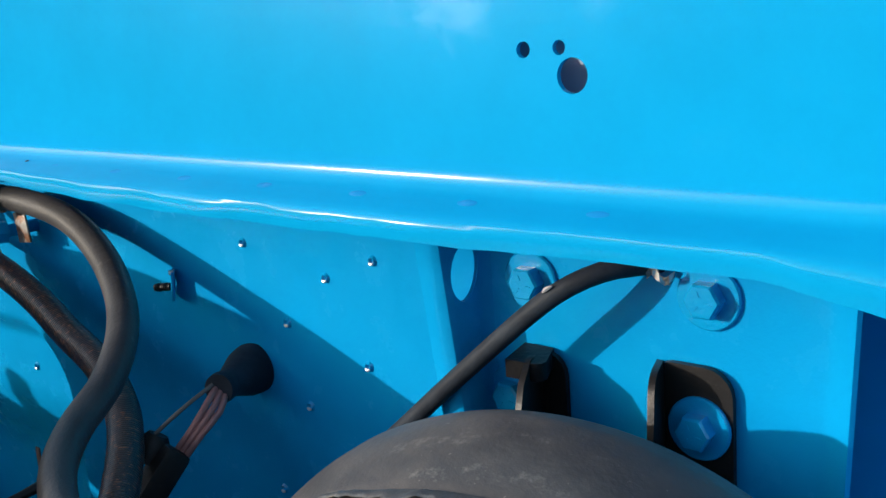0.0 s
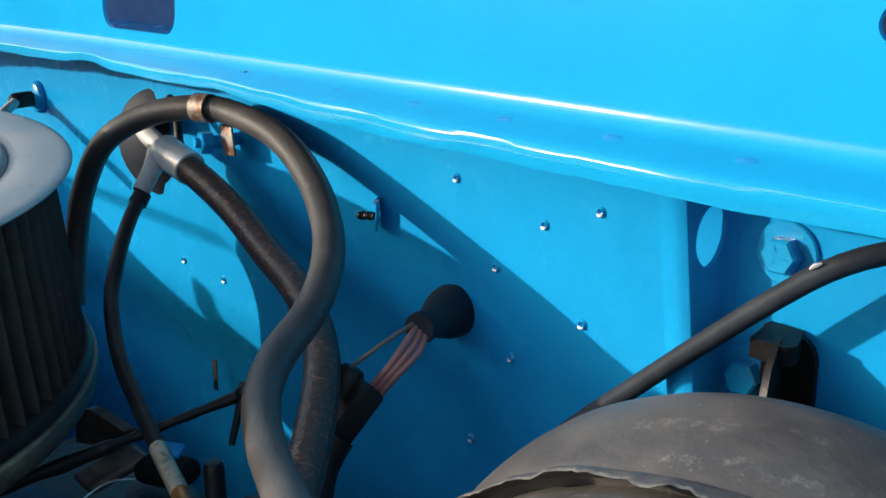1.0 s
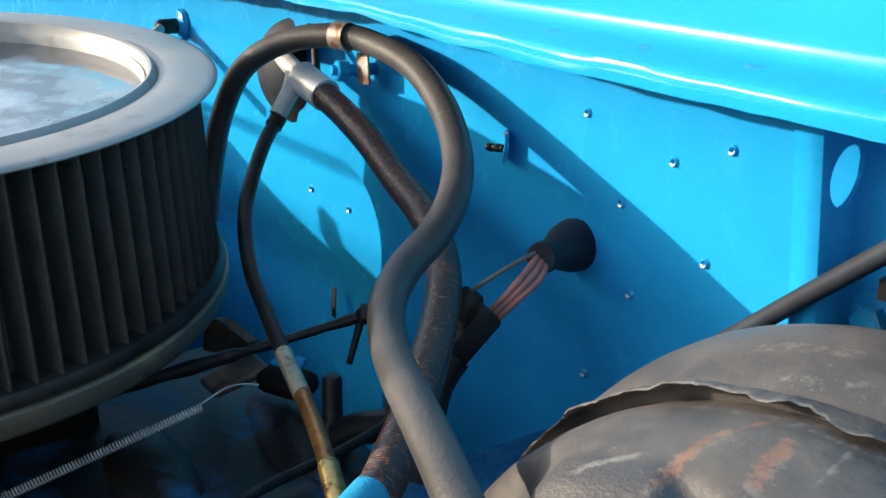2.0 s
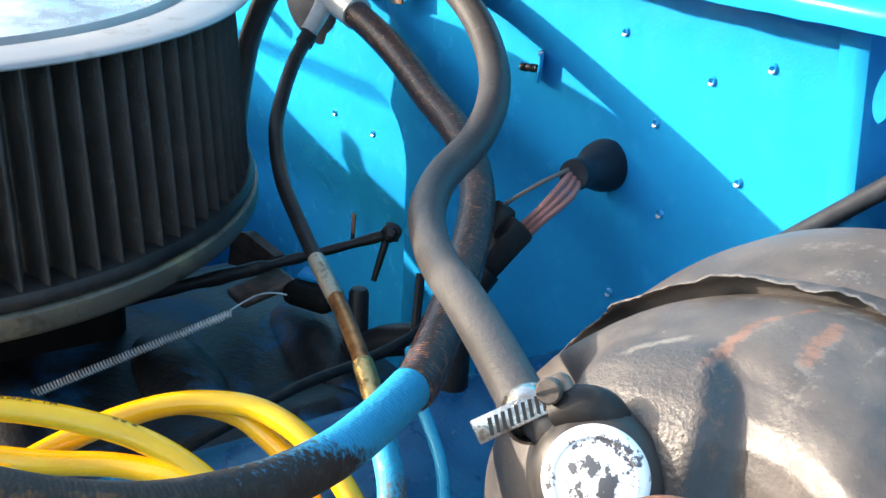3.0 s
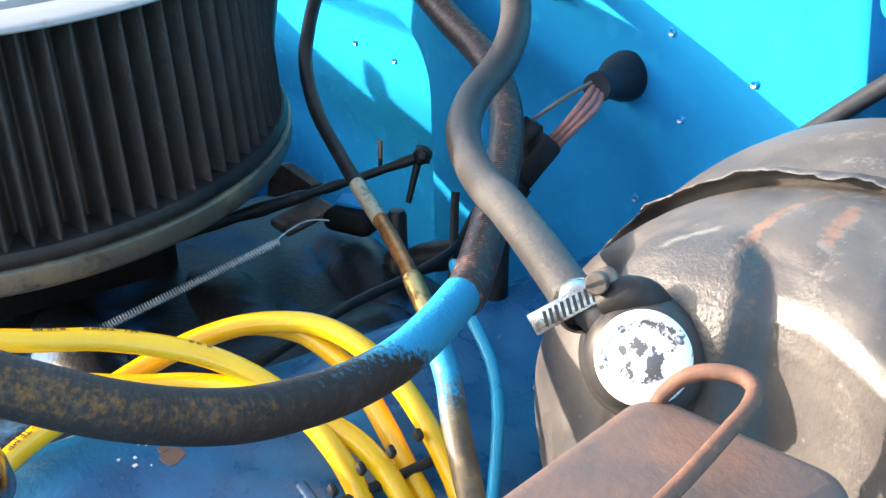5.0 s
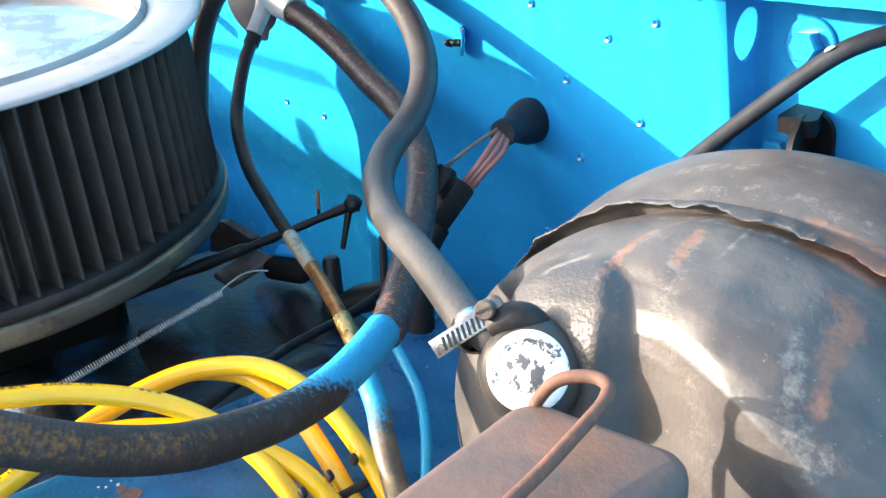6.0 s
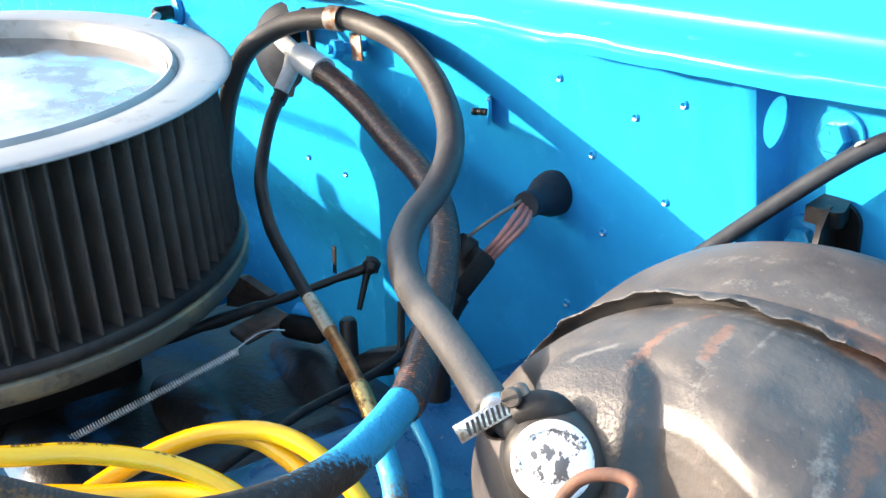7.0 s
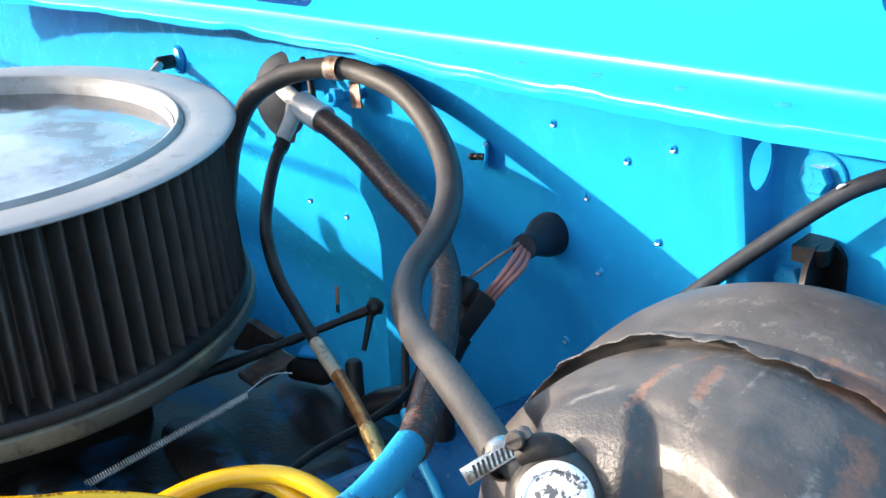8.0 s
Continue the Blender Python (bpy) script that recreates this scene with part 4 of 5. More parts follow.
HEATER = [(-0.213, -0.0328, 0.9795), (-0.179, -0.034, 0.971), (-0.142, -0.038, 0.961), (-0.102, -0.045, 0.949), (-0.064, -0.053, 0.941), (-0.031, -0.065, 0.932),
          (0.000, -0.084, 0.924), (0.030, -0.110, 0.915), (0.062, -0.142, 0.906), (0.092, -0.174, 0.900), (0.100, -0.184, 0.9005)]
heater = thing("heater_hose", "old ribbed heater hose, rust-brown then blue-sprayed", "hose")
part("upper_run", tube_bm(HEATER, 0.0086, 20, 0.004), BROWN_HOSE, heater, "brown ribbed length")
LOOP = [(0.098, -0.1825, 0.9004), (0.112, -0.204, 0.901), (0.127, -0.23, 0.903), (0.139, -0.256, 0.908), (0.149, -0.281, 0.916), (0.154, -0.301, 0.923),
        (0.154, -0.319, 0.93), (0.153, -0.335, 0.938), (0.148, -0.349, 0.945), (0.142, -0.362, 0.952), (0.133, -0.375, 0.96), (0.119, -0.39, 0.971), (0.09, -0.42, 0.985)]
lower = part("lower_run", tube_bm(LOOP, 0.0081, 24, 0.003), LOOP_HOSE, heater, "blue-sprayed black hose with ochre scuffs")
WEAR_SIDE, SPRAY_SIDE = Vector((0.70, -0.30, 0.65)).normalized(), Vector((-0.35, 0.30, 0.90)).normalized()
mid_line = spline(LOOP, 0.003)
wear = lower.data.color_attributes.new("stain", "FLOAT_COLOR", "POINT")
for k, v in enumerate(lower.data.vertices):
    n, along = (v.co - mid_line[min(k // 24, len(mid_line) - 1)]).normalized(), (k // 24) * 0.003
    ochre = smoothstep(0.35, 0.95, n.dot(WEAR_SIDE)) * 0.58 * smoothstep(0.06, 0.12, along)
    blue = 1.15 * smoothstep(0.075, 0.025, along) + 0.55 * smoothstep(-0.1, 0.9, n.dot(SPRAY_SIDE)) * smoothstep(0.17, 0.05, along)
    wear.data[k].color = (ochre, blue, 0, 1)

# ---- thin hose, braided brass line and the pipe below it ----
fuel = thing("fuel_line", "thin black hose with brass braided end", "fuel line")
FUEL = spline([(-0.2275, -0.055, 0.960), (-0.212, -0.072, 0.949), (-0.186, -0.093, 0.935), (-0.160, -0.110, 0.922), (-0.118, -0.127, 0.908), (-0.075, -0.138, 0.8975),
               (-0.036, -0.1475, 0.8905), (0.000, -0.1565, 0.8860), (0.036, -0.1672, 0.8812), (0.070, -0.179, 0.8758)], 0.002)


def fuel_run(x0, x1):
    return [p for p in FUEL if x0 <= p.x <= x1]


part("hose", tube_bm(fuel_run(-1.0, -0.040), lambda t: 0.0045 - 0.0007 * t, 14, smooth_line=False), BLACK_RUBBER, fuel)
part("braid", tube_bm(fuel_run(-0.044, -0.006), 0.0042, 16, smooth_line=False), BRAID, fuel, "tarnished brass braided sleeve")
part("copper_run", tube_bm(fuel_run(-0.008, 0.044), 0.0038, 16, smooth_line=False), COPPER, fuel, "stained copper length")
part("brass_end", tube_bm(fuel_run(0.040, 1.0), 0.0045, 16, smooth_line=False), BRASS, fuel, "bright brass end")
part("ferrule", tube_bm([(-0.2278, -0.0535, 0.9612), (-0.2250, -0.0585, 0.957)], 0.0056, 16), BLACK_RUBBER, fuel)
part("pipe", tube_bm([(0.070, -0.180, 0.876), (0.085, -0.186, 0.874), (0.103, -0.193, 0.868), (0.116, -0.2, 0.862), (0.13, -0.206, 0.853), (0.145, -0.212, 0.842), (0.161, -0.218, 0.828)], 0.0054, 14, 0.003), PIPE_SPRAY, fuel, "steel pipe with blue overspray")
tagged(link("blue_tube", tube_bm([(0.030, -0.138, 0.874), (0.052, -0.149, 0.868), (0.068, -0.154, 0.863), (0.083, -0.157, 0.854), (0.097, -0.164, 0.846), (0.109, -0.173, 0.838), (0.12, -0.183, 0.828), (0.131, -0.194, 0.815)], 0.0027, 12), TAPE_BLUE),
       "slim bright-blue tube behind the heater hose", "tube")

# ---- speedometer cable ----
CABLE = [(0.070, -0.034, 0.882), (0.104, -0.030, 0.9165), (0.128, -0.026, 0.939), (0.1525, -0.024, 0.9615), (0.176, -0.022, 0.9825), (0.190, -0.021, 0.9945), (0.202, -0.0195, 1.0040), (0.213, -0.015, 1.0105), (0.2225, -0.008, 1.0135), (0.2310, 0.002, 1.0135), (0.2370, 0.016, 1.0130)]
cable = thing("speedometer_cable", "black cable running through the firewall plate", "cable")
part("sheath", tube_bm(CABLE, 0.0040, 14), DUSTY, cable)
part("nick", tube_bm([(0.1990, -0.0235, 1.0055), (0.2010, -0.0232, 1.0072), (0.2030, -0.0226, 1.0082)], lambda t: 0.0003 + 0.0006 * math.sin(math.pi * t), 6, 0.0008), SPARKLE, cable, "pale nick in the sheath")


def crumpled(x, z, w, h, n=9):
    """A torn scrap of thin metal, folded up and down along its length."""
    bm = bmesh.new()
    rows = []
    for k in range(n):
        f = k / (n - 1)
        rows.append([bm.verts.new((x + w * (f - 0.5), PLATE_Y - 0.004 - 0.003 * random.random() - d, z + h * (g - 0.5) * (0.5 + random.random()) + 0.002 * math.sin(f * 7))) for d in (0.0, 0.0006) for g in (0, 1)])
    for a, b in zip(rows, rows[1:]):
        for q, r in ((0, 1), (1, 3), (3, 2), (2, 0)):
            bm.faces.new((a[q], a[r], b[r], b[q]))
    bm.faces.new((rows[0][0], rows[0][1], rows[0][3], rows[0][2]))
    bm.faces.new((rows[-1][0], rows[-1][1], rows[-1][3], rows[-1][2]))
    return bm


part("torn_sleeve", crumpled(0.2370, 1.0105, 0.011, 0.0026), GALV, cable, "torn silvery sleeve")
# flakes missing from the cowl flange
for cx, cy, cr in ((-0.0945, -0.0560, 0.0010), (-0.0900, -0.0640, 0.0014), (-0.0925, -0.0585, 0.0007), (-0.1130, -0.0640, 0.0008), (-0.0800, -0.0650, 0.0007), (-0.1420, -0.0600, 0.0009)):
    part("paint_chip", lathe_bm([(0, 0.0), (0.8, 0.0), (1.0, -0.3)], 9, axis_pose((cx, cy + cowl_bow(cx), 1.0479 + 0.36 * (cy + 0.0555) + 0.0003), (0, -0.33, 1)) @ Matrix.Diagonal((cr * 1.5, cr, 0.0004, 1))), BLACK, cowl)

# ---- spark plug wires ----
WIRES = [
    [(-0.011, -0.38, 0.8965), (-0.001, -0.355, 0.8935), (0.005, -0.336, 0.8895), (0.01, -0.321, 0.8865), (0.017, -0.3, 0.883), (0.029, -0.277, 0.877), (0.041, -0.26, 0.87), (0.056, -0.247, 0.861), (0.07, -0.239, 0.85), (0.083, -0.236, 0.843), (0.096, -0.234, 0.832), (0.11, -0.233, 0.815)],
    [(0.052, -0.39, 0.841), (0.04, -0.36, 0.85), (0.027, -0.337, 0.854), (0.02, -0.315, 0.857), (0.012, -0.286, 0.861), (0.012, -0.261, 0.866), (0.018, -0.241, 0.87), (0.028, -0.225, 0.871), (0.039, -0.214, 0.87), (0.055, -0.206, 0.866), (0.073, -0.2, 0.857), (0.089, -0.198, 0.847), (0.106, -0.198, 0.835), (0.119, -0.199, 0.823), (0.131, -0.201, 0.805)],
    [(0.046, -0.388, 0.838), (0.034, -0.357, 0.847), (0.021, -0.334, 0.851), (0.014, -0.312, 0.854), (0.006, -0.283, 0.858), (0.006, -0.258, 0.863), (0.012, -0.237, 0.866), (0.025, -0.220, 0.8635), (0.039, -0.2125, 0.8585), (0.054, -0.208, 0.852), (0.068, -0.208, 0.845), (0.084, -0.209, 0.837), (0.099, -0.210, 0.828), (0.113, -0.210, 0.818), (0.127, -0.212, 0.800)],
    [(-0.045, -0.400, 0.872), (-0.018, -0.358, 0.868), (0.006, -0.316, 0.863), (0.021, -0.292, 0.8605), (0.033, -0.272, 0.860), (0.048, -0.256, 0.859), (0.061, -0.245, 0.855), (0.075, -0.232, 0.8475), (0.089, -0.224, 0.840), (0.106, -0.220, 0.828), (0.123, -0.220, 0.810)],
]
for pts in WIRES:
    w = tagged(link("spark_plug_wire", tube_bm(pts, 0.0047, 16, 0.004), YELLOW), "glossy yellow spark plug wire with black print", "spark plug wire", "spark plug wires")
def print_on(points, text, start, size, turn, wire):
    """Black print along a wire: each letter a small flat mesh just proud of the jacket."""
    fr = frames(spline(points, 0.001))
    runs, total = [], 0.0
    for i, f in enumerate(fr):
        total += (f[0] - fr[i - 1][0]).length if i else 0.0
        runs.append(total)
    for n, ch in enumerate(text):
        if ch == " ":
            continue
        at = start - n * size * 0.66
        q, s, u, t = fr[min(range(len(fr)), key=lambda i: abs(runs[i] - at))]
        up = (turn - t * turn.dot(t)).normalized()
        side = up.cross(-t)
        cu = bpy.data.curves.new("letter", "FONT")
        cu.body, cu.size, cu.align_x, cu.align_y, cu.extrude = ch, size, "CENTER", "CENTER", 0.00005
        ob = bpy.data.objects.new("letter", cu)
        scene.collection.objects.link(ob)
        me = bpy.data.meshes.new_from_object(ob.evaluated_get(bpy.context.evaluated_depsgraph_get()))
        bpy.data.objects.remove(ob)
        me.transform(Matrix.Translation(q + up * 0.00485) @ Matrix((-t, side, up)).transposed().to_4x4())
        me.materials.clear()
        me.materials.append(INK)
        letter = new("printed_letter", me)
        letter.parent = wire


plug_wires = [o for o in scene.objects if o.name.startswith("spark_plug_wire")]
PRINT_SIDE = Vector((-0.10, 0.15, 1.0))
print_on(WIRES[0], "HI-TEMP  SUPER", 0.098, 0.0043, PRINT_SIDE, plug_wires[0])
print_on(WIRES[0], "***", 0.127, 0.0050, PRINT_SIDE, plug_wires[0])
print_on(WIRES[1], "HI-TEMP", 0.072, 0.0046, PRINT_SIDE, plug_wires[1])
loom = thing("wire_loom", "black plastic loom bar spacing the spark plug wires", "wire loom")
part("bar", tube_bm([(0.0990, -0.248, 0.8280), (0.1020, -0.196, 0.8325)], 0.0022, 10, smooth_line=False), BLACK_RUBBER, loom)
for at in ((0.1038, -0.2409, 0.8404), (0.1034, -0.2279, 0.8444), (0.1033, -0.2141, 0.8464), (0.1021, -0.2004, 0.8478)):
    part("clip", box_bm((0.0050, 0.0032, 0.0052), Matrix.Translation(Vector(at) + Vector((-0.0030, -0.0050, -0.0030))) @ Matrix.Rotation(radians(30), 4, "Y"), 0.0014), BLACK_RUBBER, loom)

# ---- wiring grommet with connector ----
boot = thing("wiring_connector", "black rubber firewall boot with pink wires and plug", "wiring connector")
part("boot", lathe_bm([(0.0, 0.0), (0.0145, 0.0), (0.0155, 0.003), (0.0145, 0.010), (0.0118, 0.018), (0.0088, 0.027), (0.0082, 0.034), (0.0090, 0.036), (0.0086, 0.040), (0.0, 0.040)], 32, axis_pose((-0.003, 0.0, 0.932), (0.42, -1, 0.10)) @ Matrix.Diagonal((0.88, 0.88, 1, 1))), DUSTY, boot)
for k in range(3):
    o = Vector((0.002 * (k - 1), 0.001 * k, -0.0015 * k))
    part("wire", tube_bm([Vector((0.012, -0.036, 0.936)) + o, Vector((0.017, -0.046, 0.932)) + o * 1.4, Vector((0.015, -0.056, 0.922)) + o, Vector((0.008, -0.062, 0.911)) + o], 0.0017, 8), PINK, boot, "faded pink wire")
part("wire", tube_bm([(0.010, -0.038, 0.938), (0.008, -0.052, 0.933), (0.003, -0.062, 0.926), (-0.003, -0.068, 0.919)], 0.0011, 8), GREYWIRE, boot, "thin grey wire")
plug = part("plug", box_bm((0.0135, 0.015, 0.036), axis_pose((0.004, -0.074, 0.900), (0.10, 0.42, 0.45)), 0.003, 2), BLACK_RUBBER, boot)
part("plug_cap", lathe_bm([(0.0, 0.0), (0.0075, 0.0), (0.0078, 0.010), (0.005, 0.014), (0.0, 0.014)], 20, axis_pose((-0.004, -0.072, 0.908), (0.1, 0.3, 0.5))), BLACK_RUBBER, plug)
part("harness", tube_bm([(0.004, -0.080, 0.892), (0.004, -0.090, 0.880), (0.010, -0.100, 0.860), (0.016, -0.105, 0.830), (0.016, -0.105, 0.78)], 0.0085, 14), BLACK_RUBBER, boot)

# ---- studs on the firewall ----
stud = thing("weld_stud", "threaded stud in a small blue tab on the firewall", "stud")
part("tab", box_bm((0.002, 0.012, 0.016), Matrix.Translation((-0.057, -0.005, 0.972)) @ Matrix.Rotation(radians(50), 4, "Z") @ Matrix.Rotation(radians(6), 4, "Y"), 0.0006), PAINT, stud)
part("thread", tube_bm([(-0.058, -0.006, 0.971), (-0.068, -0.009, 0.970)], lambda t: 0.0021 + 0.0003 * math.sin(t * 60), 14, 0.0006), BLACK, stud)
part("bare_corner", box_bm((0.0026, 0.0030, 0.0022), Matrix.Translation((-0.0548, -0.0070, 0.9796)) @ Matrix.Rotation(radians(50), 4, "Z"), 0.0005), SPARKLE, stud, "bare metal corner")
lever = thing("cowl_vent_stud", "blue knurled stud with bare rod on the firewall", "stud")
part("plate", lathe_bm([(0.0, 0.0), (0.0130, 0.0), (0.0135, 0.002), (0.012, 0.005), (0.007, 0.007), (0.0, 0.007)], 28, axis_pose((-0.512, 0.0, 0.985), (0, -1, 0))), PAINT, lever)
part("hub", lathe_bm([(0.0, 0.0), (0.0065, 0.0), (0.0065, 0.016), (0.0045, 0.019), (0.0, 0.019)], 20, axis_pose((-0.512, -0.006, 0.984), (0.1, -1, 0))), BLACK, lever)
part("rod", tube_bm([(-0.510, -0.020, 0.984), (-0.48, -0.05, 0.975), (-0.44, -0.09, 0.962)], 0.0040, 12), ALLOY, lever)

# ---- large boot behind the tee ----
bigboot = thing("heater_boot", "large black rubber boot where hoses enter the firewall", "grommet")
part("disc", lathe_bm([(0.0, 0.0), (0.037, 0.0), (0.0385, 0.003), (0.036, 0.006), (0.028, 0.008), (0.022, 0.014), (0.0, 0.016)], 48, axis_pose((-0.308, 0.006, 0.974), (0.50, -1, 0))), DUSTY, bigboot)
part("stem", tube_bm([(-0.315, -0.004, 0.985), (-0.290, -0.016, 0.998), (-0.262, -0.026, 1.002)], 0.0075, 16), BLACK_RUBBER, bigboot)
part("thin_wire", tube_bm([(-0.262, -0.012, 1.012), (-0.241, -0.019, 1.000), (-0.225, -0.026, 0.984), (-0.200, -0.024, 0.966), (-0.160, -0.026, 0.955), (-0.120, -0.032, 0.944)], 0.0028, 10), BLACK_RUBBER, bigboot)

# ---- rusty strap low on the firewall ----
strap = thing("rusty_strap", "small rusty strap hanging on the blue firewall", "strap")
part("strip", box_bm((0.0055, 0.0012, 0.018), Matrix.Translation((-0.322, 0.037, 0.788)) @ Matrix.Rotation(radians(4), 4, "Y"), 0.0004), RUST, strap)
for side in (-1, 1):
    part("leg", tube_bm([(-0.322 + 0.0012 * side, 0.0365, 0.780), (-0.3215 + 0.0020 * side, 0.0360, 0.772)], 0.0009, 6, smooth_line=False), BLACK, strap)

# ---- air filter ----
FM = Matrix.Translation((-0.238, -0.279, 1.004)) @ Vector((0.074, -0.04, 1)).to_track_quat("Z", "Y").to_matrix().to_4x4()
airf = thing("air_filter", "round open-element air filter with chrome lid", "air filter")
ring = [(0.1425, -0.004), (0.1445, -0.0012), (0.148, 0.0), (0.160, 0.0), (0.1690, -0.0001), (0.1724, -0.0004), (0.1744, -0.0010), (0.1750, -0.0019), (0.1744, -0.0028), (0.1722, -0.0032), (0.160, -0.0034), (0.142, -0.006)]
lid = part("lid", lathe_bm(ring, 128, FM), RING_GREY, airf, "dull grey lid ring with rolled edge")
part("bead", lathe_bm([(0.1430, -0.0040), (0.1416, 0.0002), (0.1400, 0.0014), (0.1385, 0.0006), (0.1377, -0.0036), (0.1370, -0.0052), (0.1361, -0.0046), (0.1355, -0.0064), (0.1345, -0.0118)], 128, FM), RING_GREY, lid, "bright raised bead")
part("lid_centre", lathe_bm([(0.1352, -0.0112), (0.128, -0.0122), (0.09, -0.0120), (0.04, -0.0112), (0.012, -0.0105), (0.0, -0.0103)], 96, FM), CHROME, lid, "polished chrome centre")
wing = part("wing_nut", lathe_bm([(0.0, 0.0), (0.008, 0.0), (0.0065, 0.010), (0.0, 0.012)], 20, FM @ Matrix.Translation((0, 0, -0.010))), GALV, lid)
part("wings", box_bm((0.034, 0.003, 0.013), FM @ Matrix.Translation((0, 0, 0.003)), 0.001), GALV, wing)
part("threaded_stud", lathe_bm([(0.0, 0.0), (0.003, 0.0), (0.003, 0.026), (0.0, 0.027)], 12, FM @ Matrix.Translation((0, 0, -0.006))), GALV, wing)
bm = bmesh.new()
PLEATS, HI, LO = 88, -0.003, -0.1065
cross = []
for k in range(PLEATS * 12):
    a = 2 * math.pi * k / (PLEATS * 12)
    w = 0.5 + 0.5 * math.cos(2 * math.pi * k / 12)
    rr = 0.1490 + 0.0150 * w ** 1.05 + 0.0003 * noise.noise((k * 0.12, 0, 0))
    cross.append((rr * math.cos(a), rr * math.sin(a)))


def taper(z, i):
    return 1.0 + 0.04 * (HI - z) / (HI - LO) + 0.0012 * noise.noise((i * 0.10, z * 30, 5.0))


levels = [HI + (LO - HI) * j / 5 for j in range(6)]
grid = [[bm.verts.new(FM @ Vector((x * taper(z, i), y * taper(z, i), z))) for i, (x, y) in enumerate(cross)] for z in levels]
for a, b in zip(grid, grid[1:]):
    for i in range(len(cross)):
        j = (i + 1) % len(cross)
        bm.faces.new((a[i], a[j], b[j], b[i]))
part("pleated_element", bm, COTTON, airf, "dark pleated cotton gauze", angle=180)
part("rubber_seal", lathe_bm([(0.148, -0.1025), (0.166, -0.1030), (0.1715, -0.1042), (0.1732, -0.1065), (0.1736, -0.1090), (0.1732, -0.1106), (0.1712, -0.1112), (0.150, -0.1112)], 96, FM), BLACK_RUBBER, airf)
part("base", lathe_bm([(0.150, -0.1112), (0.1712, -0.1118), (0.1742, -0.1122), (0.1752, -0.1130), (0.1754, -0.1145), (0.1752, -0.1220), (0.1738, -0.1245), (0.170, -0.1262), (0.15, -0.128), (0.10, -0.134), (0.06, -0.140), (0.0, -0.140)], 128, FM), BASE_PAN, airf, "stained grey base pan")

# ---- engine under the filter ----
engine = thing("engine_block", "grimy black engine block and intake manifold", "engine")
part("block", box_bm((0.42, 0.62, 0.34), Matrix.Translation((-0.22, -0.40, 0.58)), 0.02), GRIME, engine)
# plain dark mass added beside the block to keep light off the firewall's foot
part("shading_mass", box_bm((0.24, 0.56, 0.26), Matrix.Translation((-0.53, -0.345, 0.655)), 0.02, 3), GRIME, engine)
part("intake", box_bm((0.26, 0.40, 0.10), Matrix.Translation((-0.135, -0.27, 0.757)), 0.02, 3), SOOTY_BLUE, engine)
part("runner", box_bm((0.10, 0.30, 0.05), Matrix.Translation((-0.055, -0.27, 0.79)) @ Matrix.Rotation(radians(-20), 4, "Y"), 0.02, 3), SOOTY_BLUE, engine)
for y0, y1 in ((-0.100, -0.135), (-0.185, -0.205), (-0.275, -0.285)):
    part("runner", tube_bm([(-0.170, y0, 0.785), (-0.125, y0 - 0.004, 0.796), (-0.075, (y0 + y1) / 2, 0.795), (-0.020, y1, 0.780)], lambda t: 0.0215 + 0.003 * math.sin(t * 5), 20), SOOTY_BLUE, engine)
part("carburettor", box_bm((0.13, 0.17, 0.08), Matrix.Translation((-0.238, -0.279, 0.83)), 0.015, 3), GRIME, engine)
part("distributor_cap", lathe_bm([(0.0, 0.06), (0.025, 0.06), (0.035, 0.045), (0.038, 0.0), (0.038, -0.05), (0.0, -0.05)], 32, Matrix.Translation((-0.140, -0.118, 0.745))), GRIME, engine)
part("bell_housing", lathe_bm([(0.0, 0.0), (0.14, 0.0), (0.15, 0.03), (0.12, 0.10), (0.0, 0.11)], 40, axis_pose((-0.2, -0.06, 0.62), (0, -1, 0))), GRIME, engine)

# ---- valve cover ----
VC = Matrix.Translation((0.085, -0.26, 0.8285)) @ Matrix.Rotation(radians(11), 4, "Y")
cover = thing("valve_cover", "dark blue painted valve cover with chipped paint and ribs", "valve cover")
part("body", box_bm((0.165, 0.50, 0.10), VC @ Matrix.Translation((0, 0, -0.05)), 0.016, 4), ENGINE_BLUE, cover)
for yy in (-0.03, 0.01, 0.07, 0.13):
    part("rib", box_bm((0.07, 0.005, 0.004), VC @ Matrix.Translation((0.03, yy, 0.0002)), 0.0018, 3), ENGINE_BLUE, cover)
part("rim", box_bm((0.19, 0.53, 0.012), VC @ Matrix.Translation((0, 0, -0.10)), 0.004), ENGINE_BLUE, cover)
part("cylinder_head", box_bm((0.20, 0.55, 0.22), Matrix.Translation((0.09, -0.27, 0.62)), 0.01), GRIME, cover)
for cx, cy, cr in ((-0.0425, -0.0270, 0.0048), (-0.0480, -0.0285, 0.0030), (-0.0520, -0.0285, 0.0010), (-0.0450, -0.0414, 0.0012), (-0.049, -0.040, 0.0009), (-0.0535, -0.0335, 0.0007), (-0.0555, -0.036, 0.0006), (-0.051, -0.046, 0.0007), (-0.042, -0.036, 0.0005), (-0.056, -0.030, 0.0005)):
    ring = [(cx + cr * (0.6 + 0.6 * random.random()) * math.cos(k * math.pi / 5), cy + cr * (0.6 + 0.6 * random.random()) * math.sin(k * math.pi / 5)) for k in range(10)]
    part("paint_chip", outline_bm(ring, lambda p, q, d: VC @ Vector((p, q, 0.0001 + d)), 0.0003), RUST if cr > 0.002 else SPARKLE, cover)
capm = axis_pose((0.112, -0.372, 0.900), (0.1, -0.1, 1))
cap = thing("oil_cap", "rusty chrome breather cap on the valve cover", "oil filler cap")
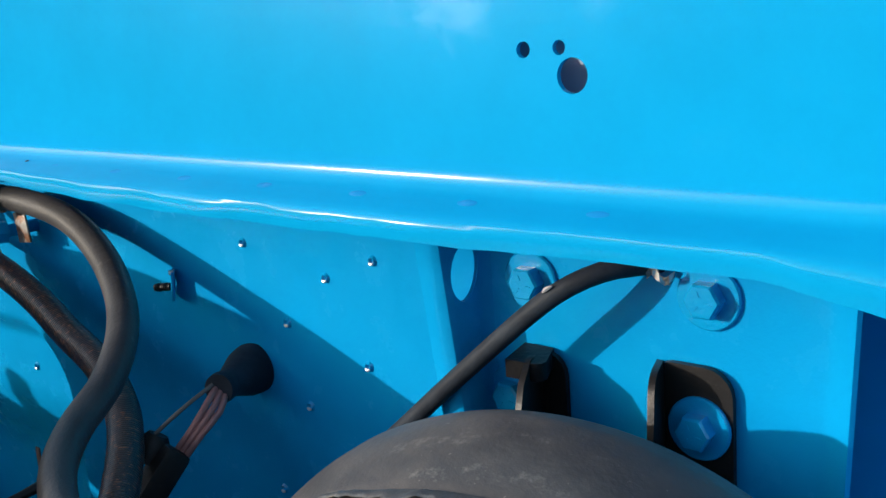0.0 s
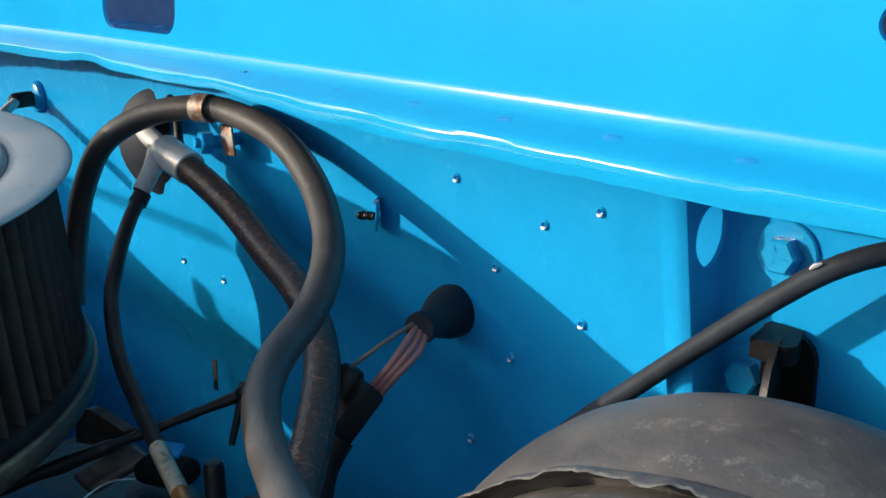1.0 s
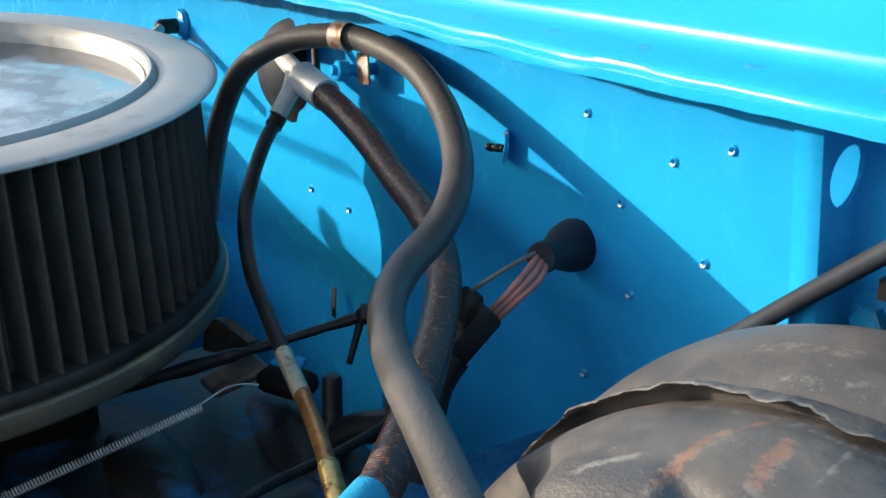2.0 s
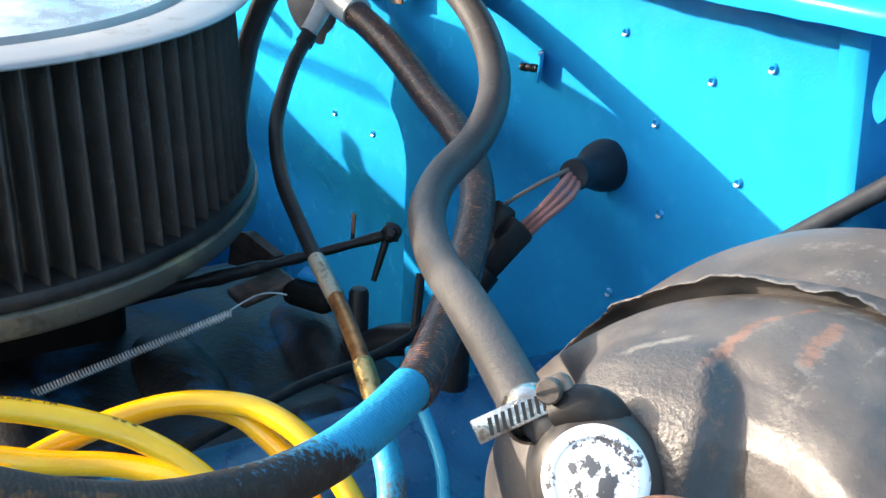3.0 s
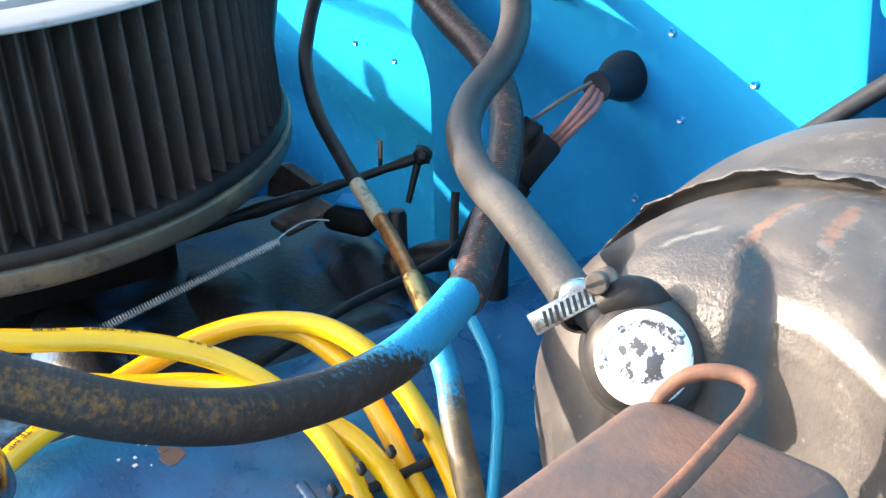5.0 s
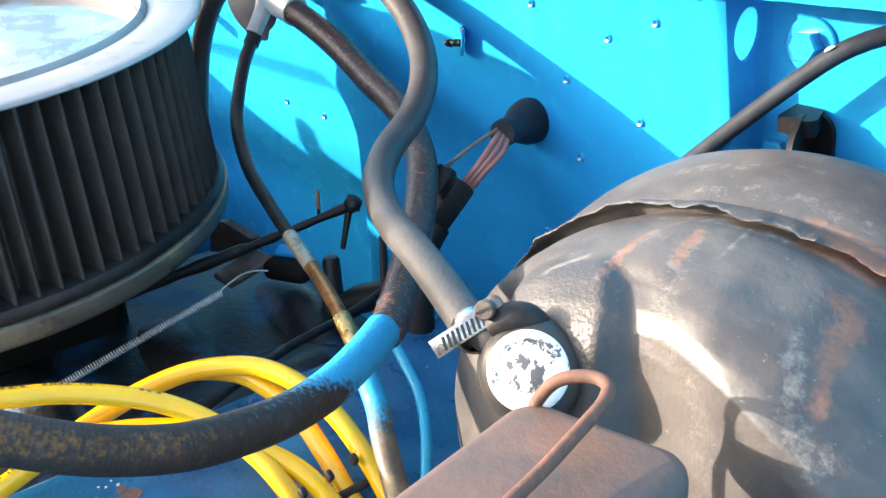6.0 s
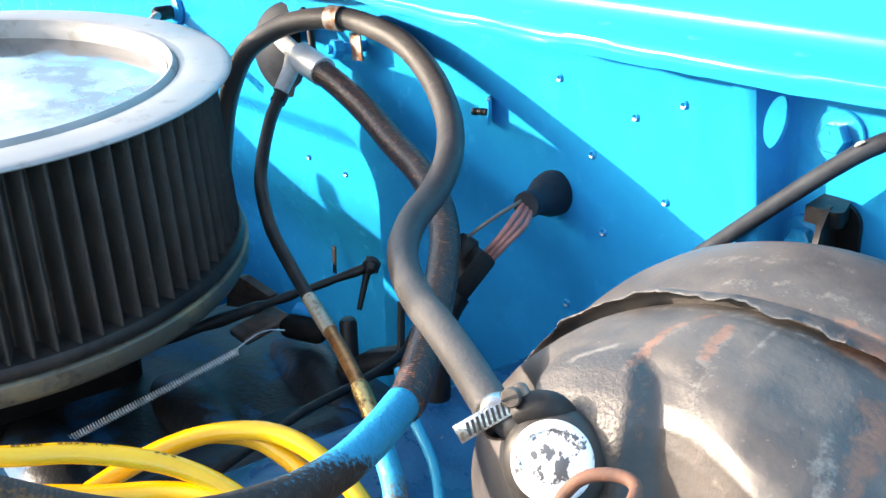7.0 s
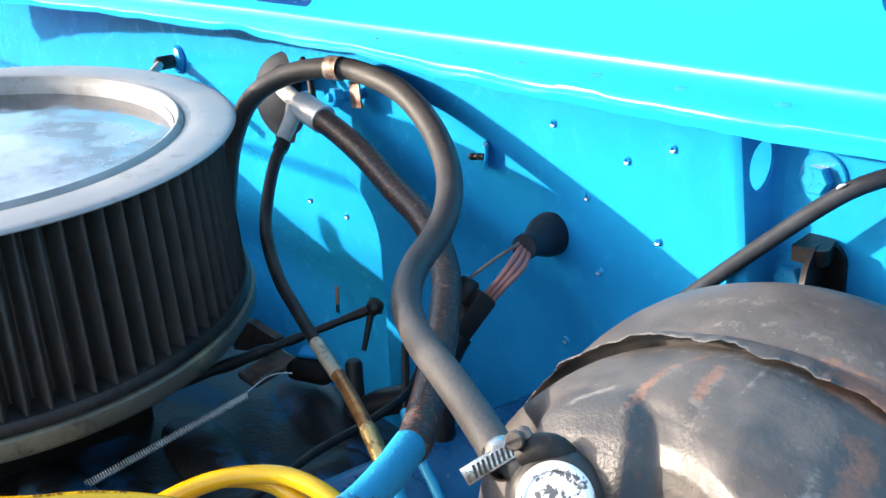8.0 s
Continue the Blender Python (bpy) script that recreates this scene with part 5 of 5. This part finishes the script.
part("dome", lathe_bm([(0.0, 0.024), (0.006, 0.0235), (0.011, 0.021), (0.0145, 0.016), (0.016, 0.008), (0.0165, 0.0), (0.0150, -0.003), (0.012, -0.003)], 40, capm), CAP_CHROME, cap)
part("neck", lathe_bm([(0.012, -0.002), (0.012, -0.07)], 24, capm), WIRE_RUST, cap)

# ---- throttle linkage ----
link_rod = thing("throttle_linkage", "black throttle rod with end pivot on a bracket", "linkage")
part("rod", tube_bm([(-0.1381, -0.2379, 0.8455), (-0.1505, -0.2022, 0.8410), (-0.1550, -0.1431, 0.8410), (-0.1500, -0.0950, 0.846), (-0.140, -0.066, 0.853), (-0.131, -0.053, 0.8585)], lambda t: (0.0043 if t < 0.62 else 0.0030) + 0.0007 * math.sin(t * 37) * math.sin(t * 11), 12), BLACK, link_rod)
part("pivot", lathe_bm([(0.0, -0.0040), (0.0034, -0.0036), (0.0050, -0.0020), (0.0062, 0.0004), (0.0050, 0.0024), (0.0030, 0.0030), (0.0026, 0.0060), (0.0, 0.0064)], 20, axis_pose((-0.1275, -0.050, 0.861), (0.7, -0.5, 0.3)), lambda a, r, h: (0.0012 * noise.noise((math.cos(a) * 2, math.sin(a) * 2, h * 300)), 0.0)), BLACK, link_rod)
part("pin", tube_bm([(-0.130, -0.049, 0.866), (-0.130, -0.052, 0.856), (-0.127, -0.062, 0.832)], lambda t: 0.0030 - 0.0012 * t, 10), BLACK, link_rod)
part("bracket", box_bm((0.023, 0.036, 0.006), Matrix.Translation((-0.1490, -0.125, 0.8318)) @ Matrix.Rotation(radians(12), 4, "X"), 0.0026, 3), TAN_STEEL, link_rod, "tan stained bracket")
part("bracket_ear", outline_bm([(0.0, -0.008), *arc(0.030, 0.004, 0.009, -90, 30, 4), *arc(0.010, 0.008, 0.010, 60, 180, 5)], lambda p, q, d: (-0.2020 + p * 0.9 + 0.3 * q, -0.122 + 0.35 * p + d, 0.834 + q), 0.007), TAN_STEEL, link_rod, "tan stained lever")
stub = thing("vacuum_stub", "short black capped nipple on the intake", "pipe fitting")
part("body", lathe_bm([(0.0, 0.010), (0.0042, 0.0095), (0.0056, 0.007), (0.0056, -0.016), (0.0085, -0.020), (0.010, -0.034), (0.0, -0.034)], 20, Matrix.Translation((-0.083, -0.098, 0.842))), BLACK, stub)
part("elbow", tube_bm([(-0.075, -0.098, 0.818), (-0.065, -0.092, 0.826), (-0.045, -0.082, 0.834)], 0.009, 12), BLACK, stub)
choke = tagged(link("choke_bracket", box_bm((0.034, 0.022, 0.014), Matrix.Translation((-0.1245, -0.1040, 0.8325)) @ Matrix.Rotation(radians(25), 4, "Z"), 0.006, 3), GRIME), "grimy black choke bracket beside the throttle rod", "bracket")
# added blue piece in place of a sunlit bit of lower firewall
part("tab", box_bm((0.019, 0.010, 0.003), Matrix.Translation((-0.1285, -0.1010, 0.8425)) @ Matrix.Rotation(radians(30), 4, "Z") @ Matrix.Rotation(radians(18), 4, "X"), 0.001), PAINT, choke, "sky-blue piece standing in for the lit lower firewall")
tagged(link("dipstick_tube", tube_bm([(-0.0481, -0.0815, 0.8703), (-0.042, -0.087, 0.850), (-0.0346, -0.0931, 0.8355), (-0.03, -0.10, 0.80)], 0.0024, 8), BLACK), "thin dark upright tube beside the firewall", "tube")
tagged(link("throttle_cable", tube_bm([(0.020, -0.25, 0.846), (0.0042, -0.1921, 0.8512), (-0.0059, -0.1686, 0.8492), (-0.0164, -0.1368, 0.8461), (-0.0303, -0.0983, 0.8448), (-0.0406, -0.0819, 0.8466), (-0.05, -0.06, 0.86), (-0.055, -0.03, 0.87)], 0.0026, 10), BLACK_RUBBER), "worn grey-black cable lying along the valve cover", "cable")

# ---- return spring ----
spring = thing("return_spring", "bright coiled throttle return spring with hooked ends", "spring")
A, B = Vector((-0.116, -0.266, 0.815)), Vector((-0.091, -0.169, 0.849))
way = (B - A).normalized()
s1 = way.orthogonal().normalized()
s2 = way.cross(s1)
turns = 66
coil = [A + (B - A) * (i / (turns * 8)) + (s1 * math.cos(i * math.pi / 4) + s2 * math.sin(i * math.pi / 4)) * 0.0021 for i in range(turns * 8 + 1)]
part("coil", tube_bm(coil, 0.00048, 5, smooth_line=False), SPRING_STEEL, spring)
part("end_wire", tube_bm([B + Vector((0, 0, 0.002)), (-0.0975, -0.1535, 0.8525), (-0.0995, -0.143, 0.8515), (-0.0985, -0.134, 0.8490)], 0.0005, 6), SPRING_STEEL, spring)
part("hook", tube_bm([A, A - way * 0.014, A - way * 0.022 - Vector((0, 0, 0.004))], 0.0006, 6), GALV, spring)
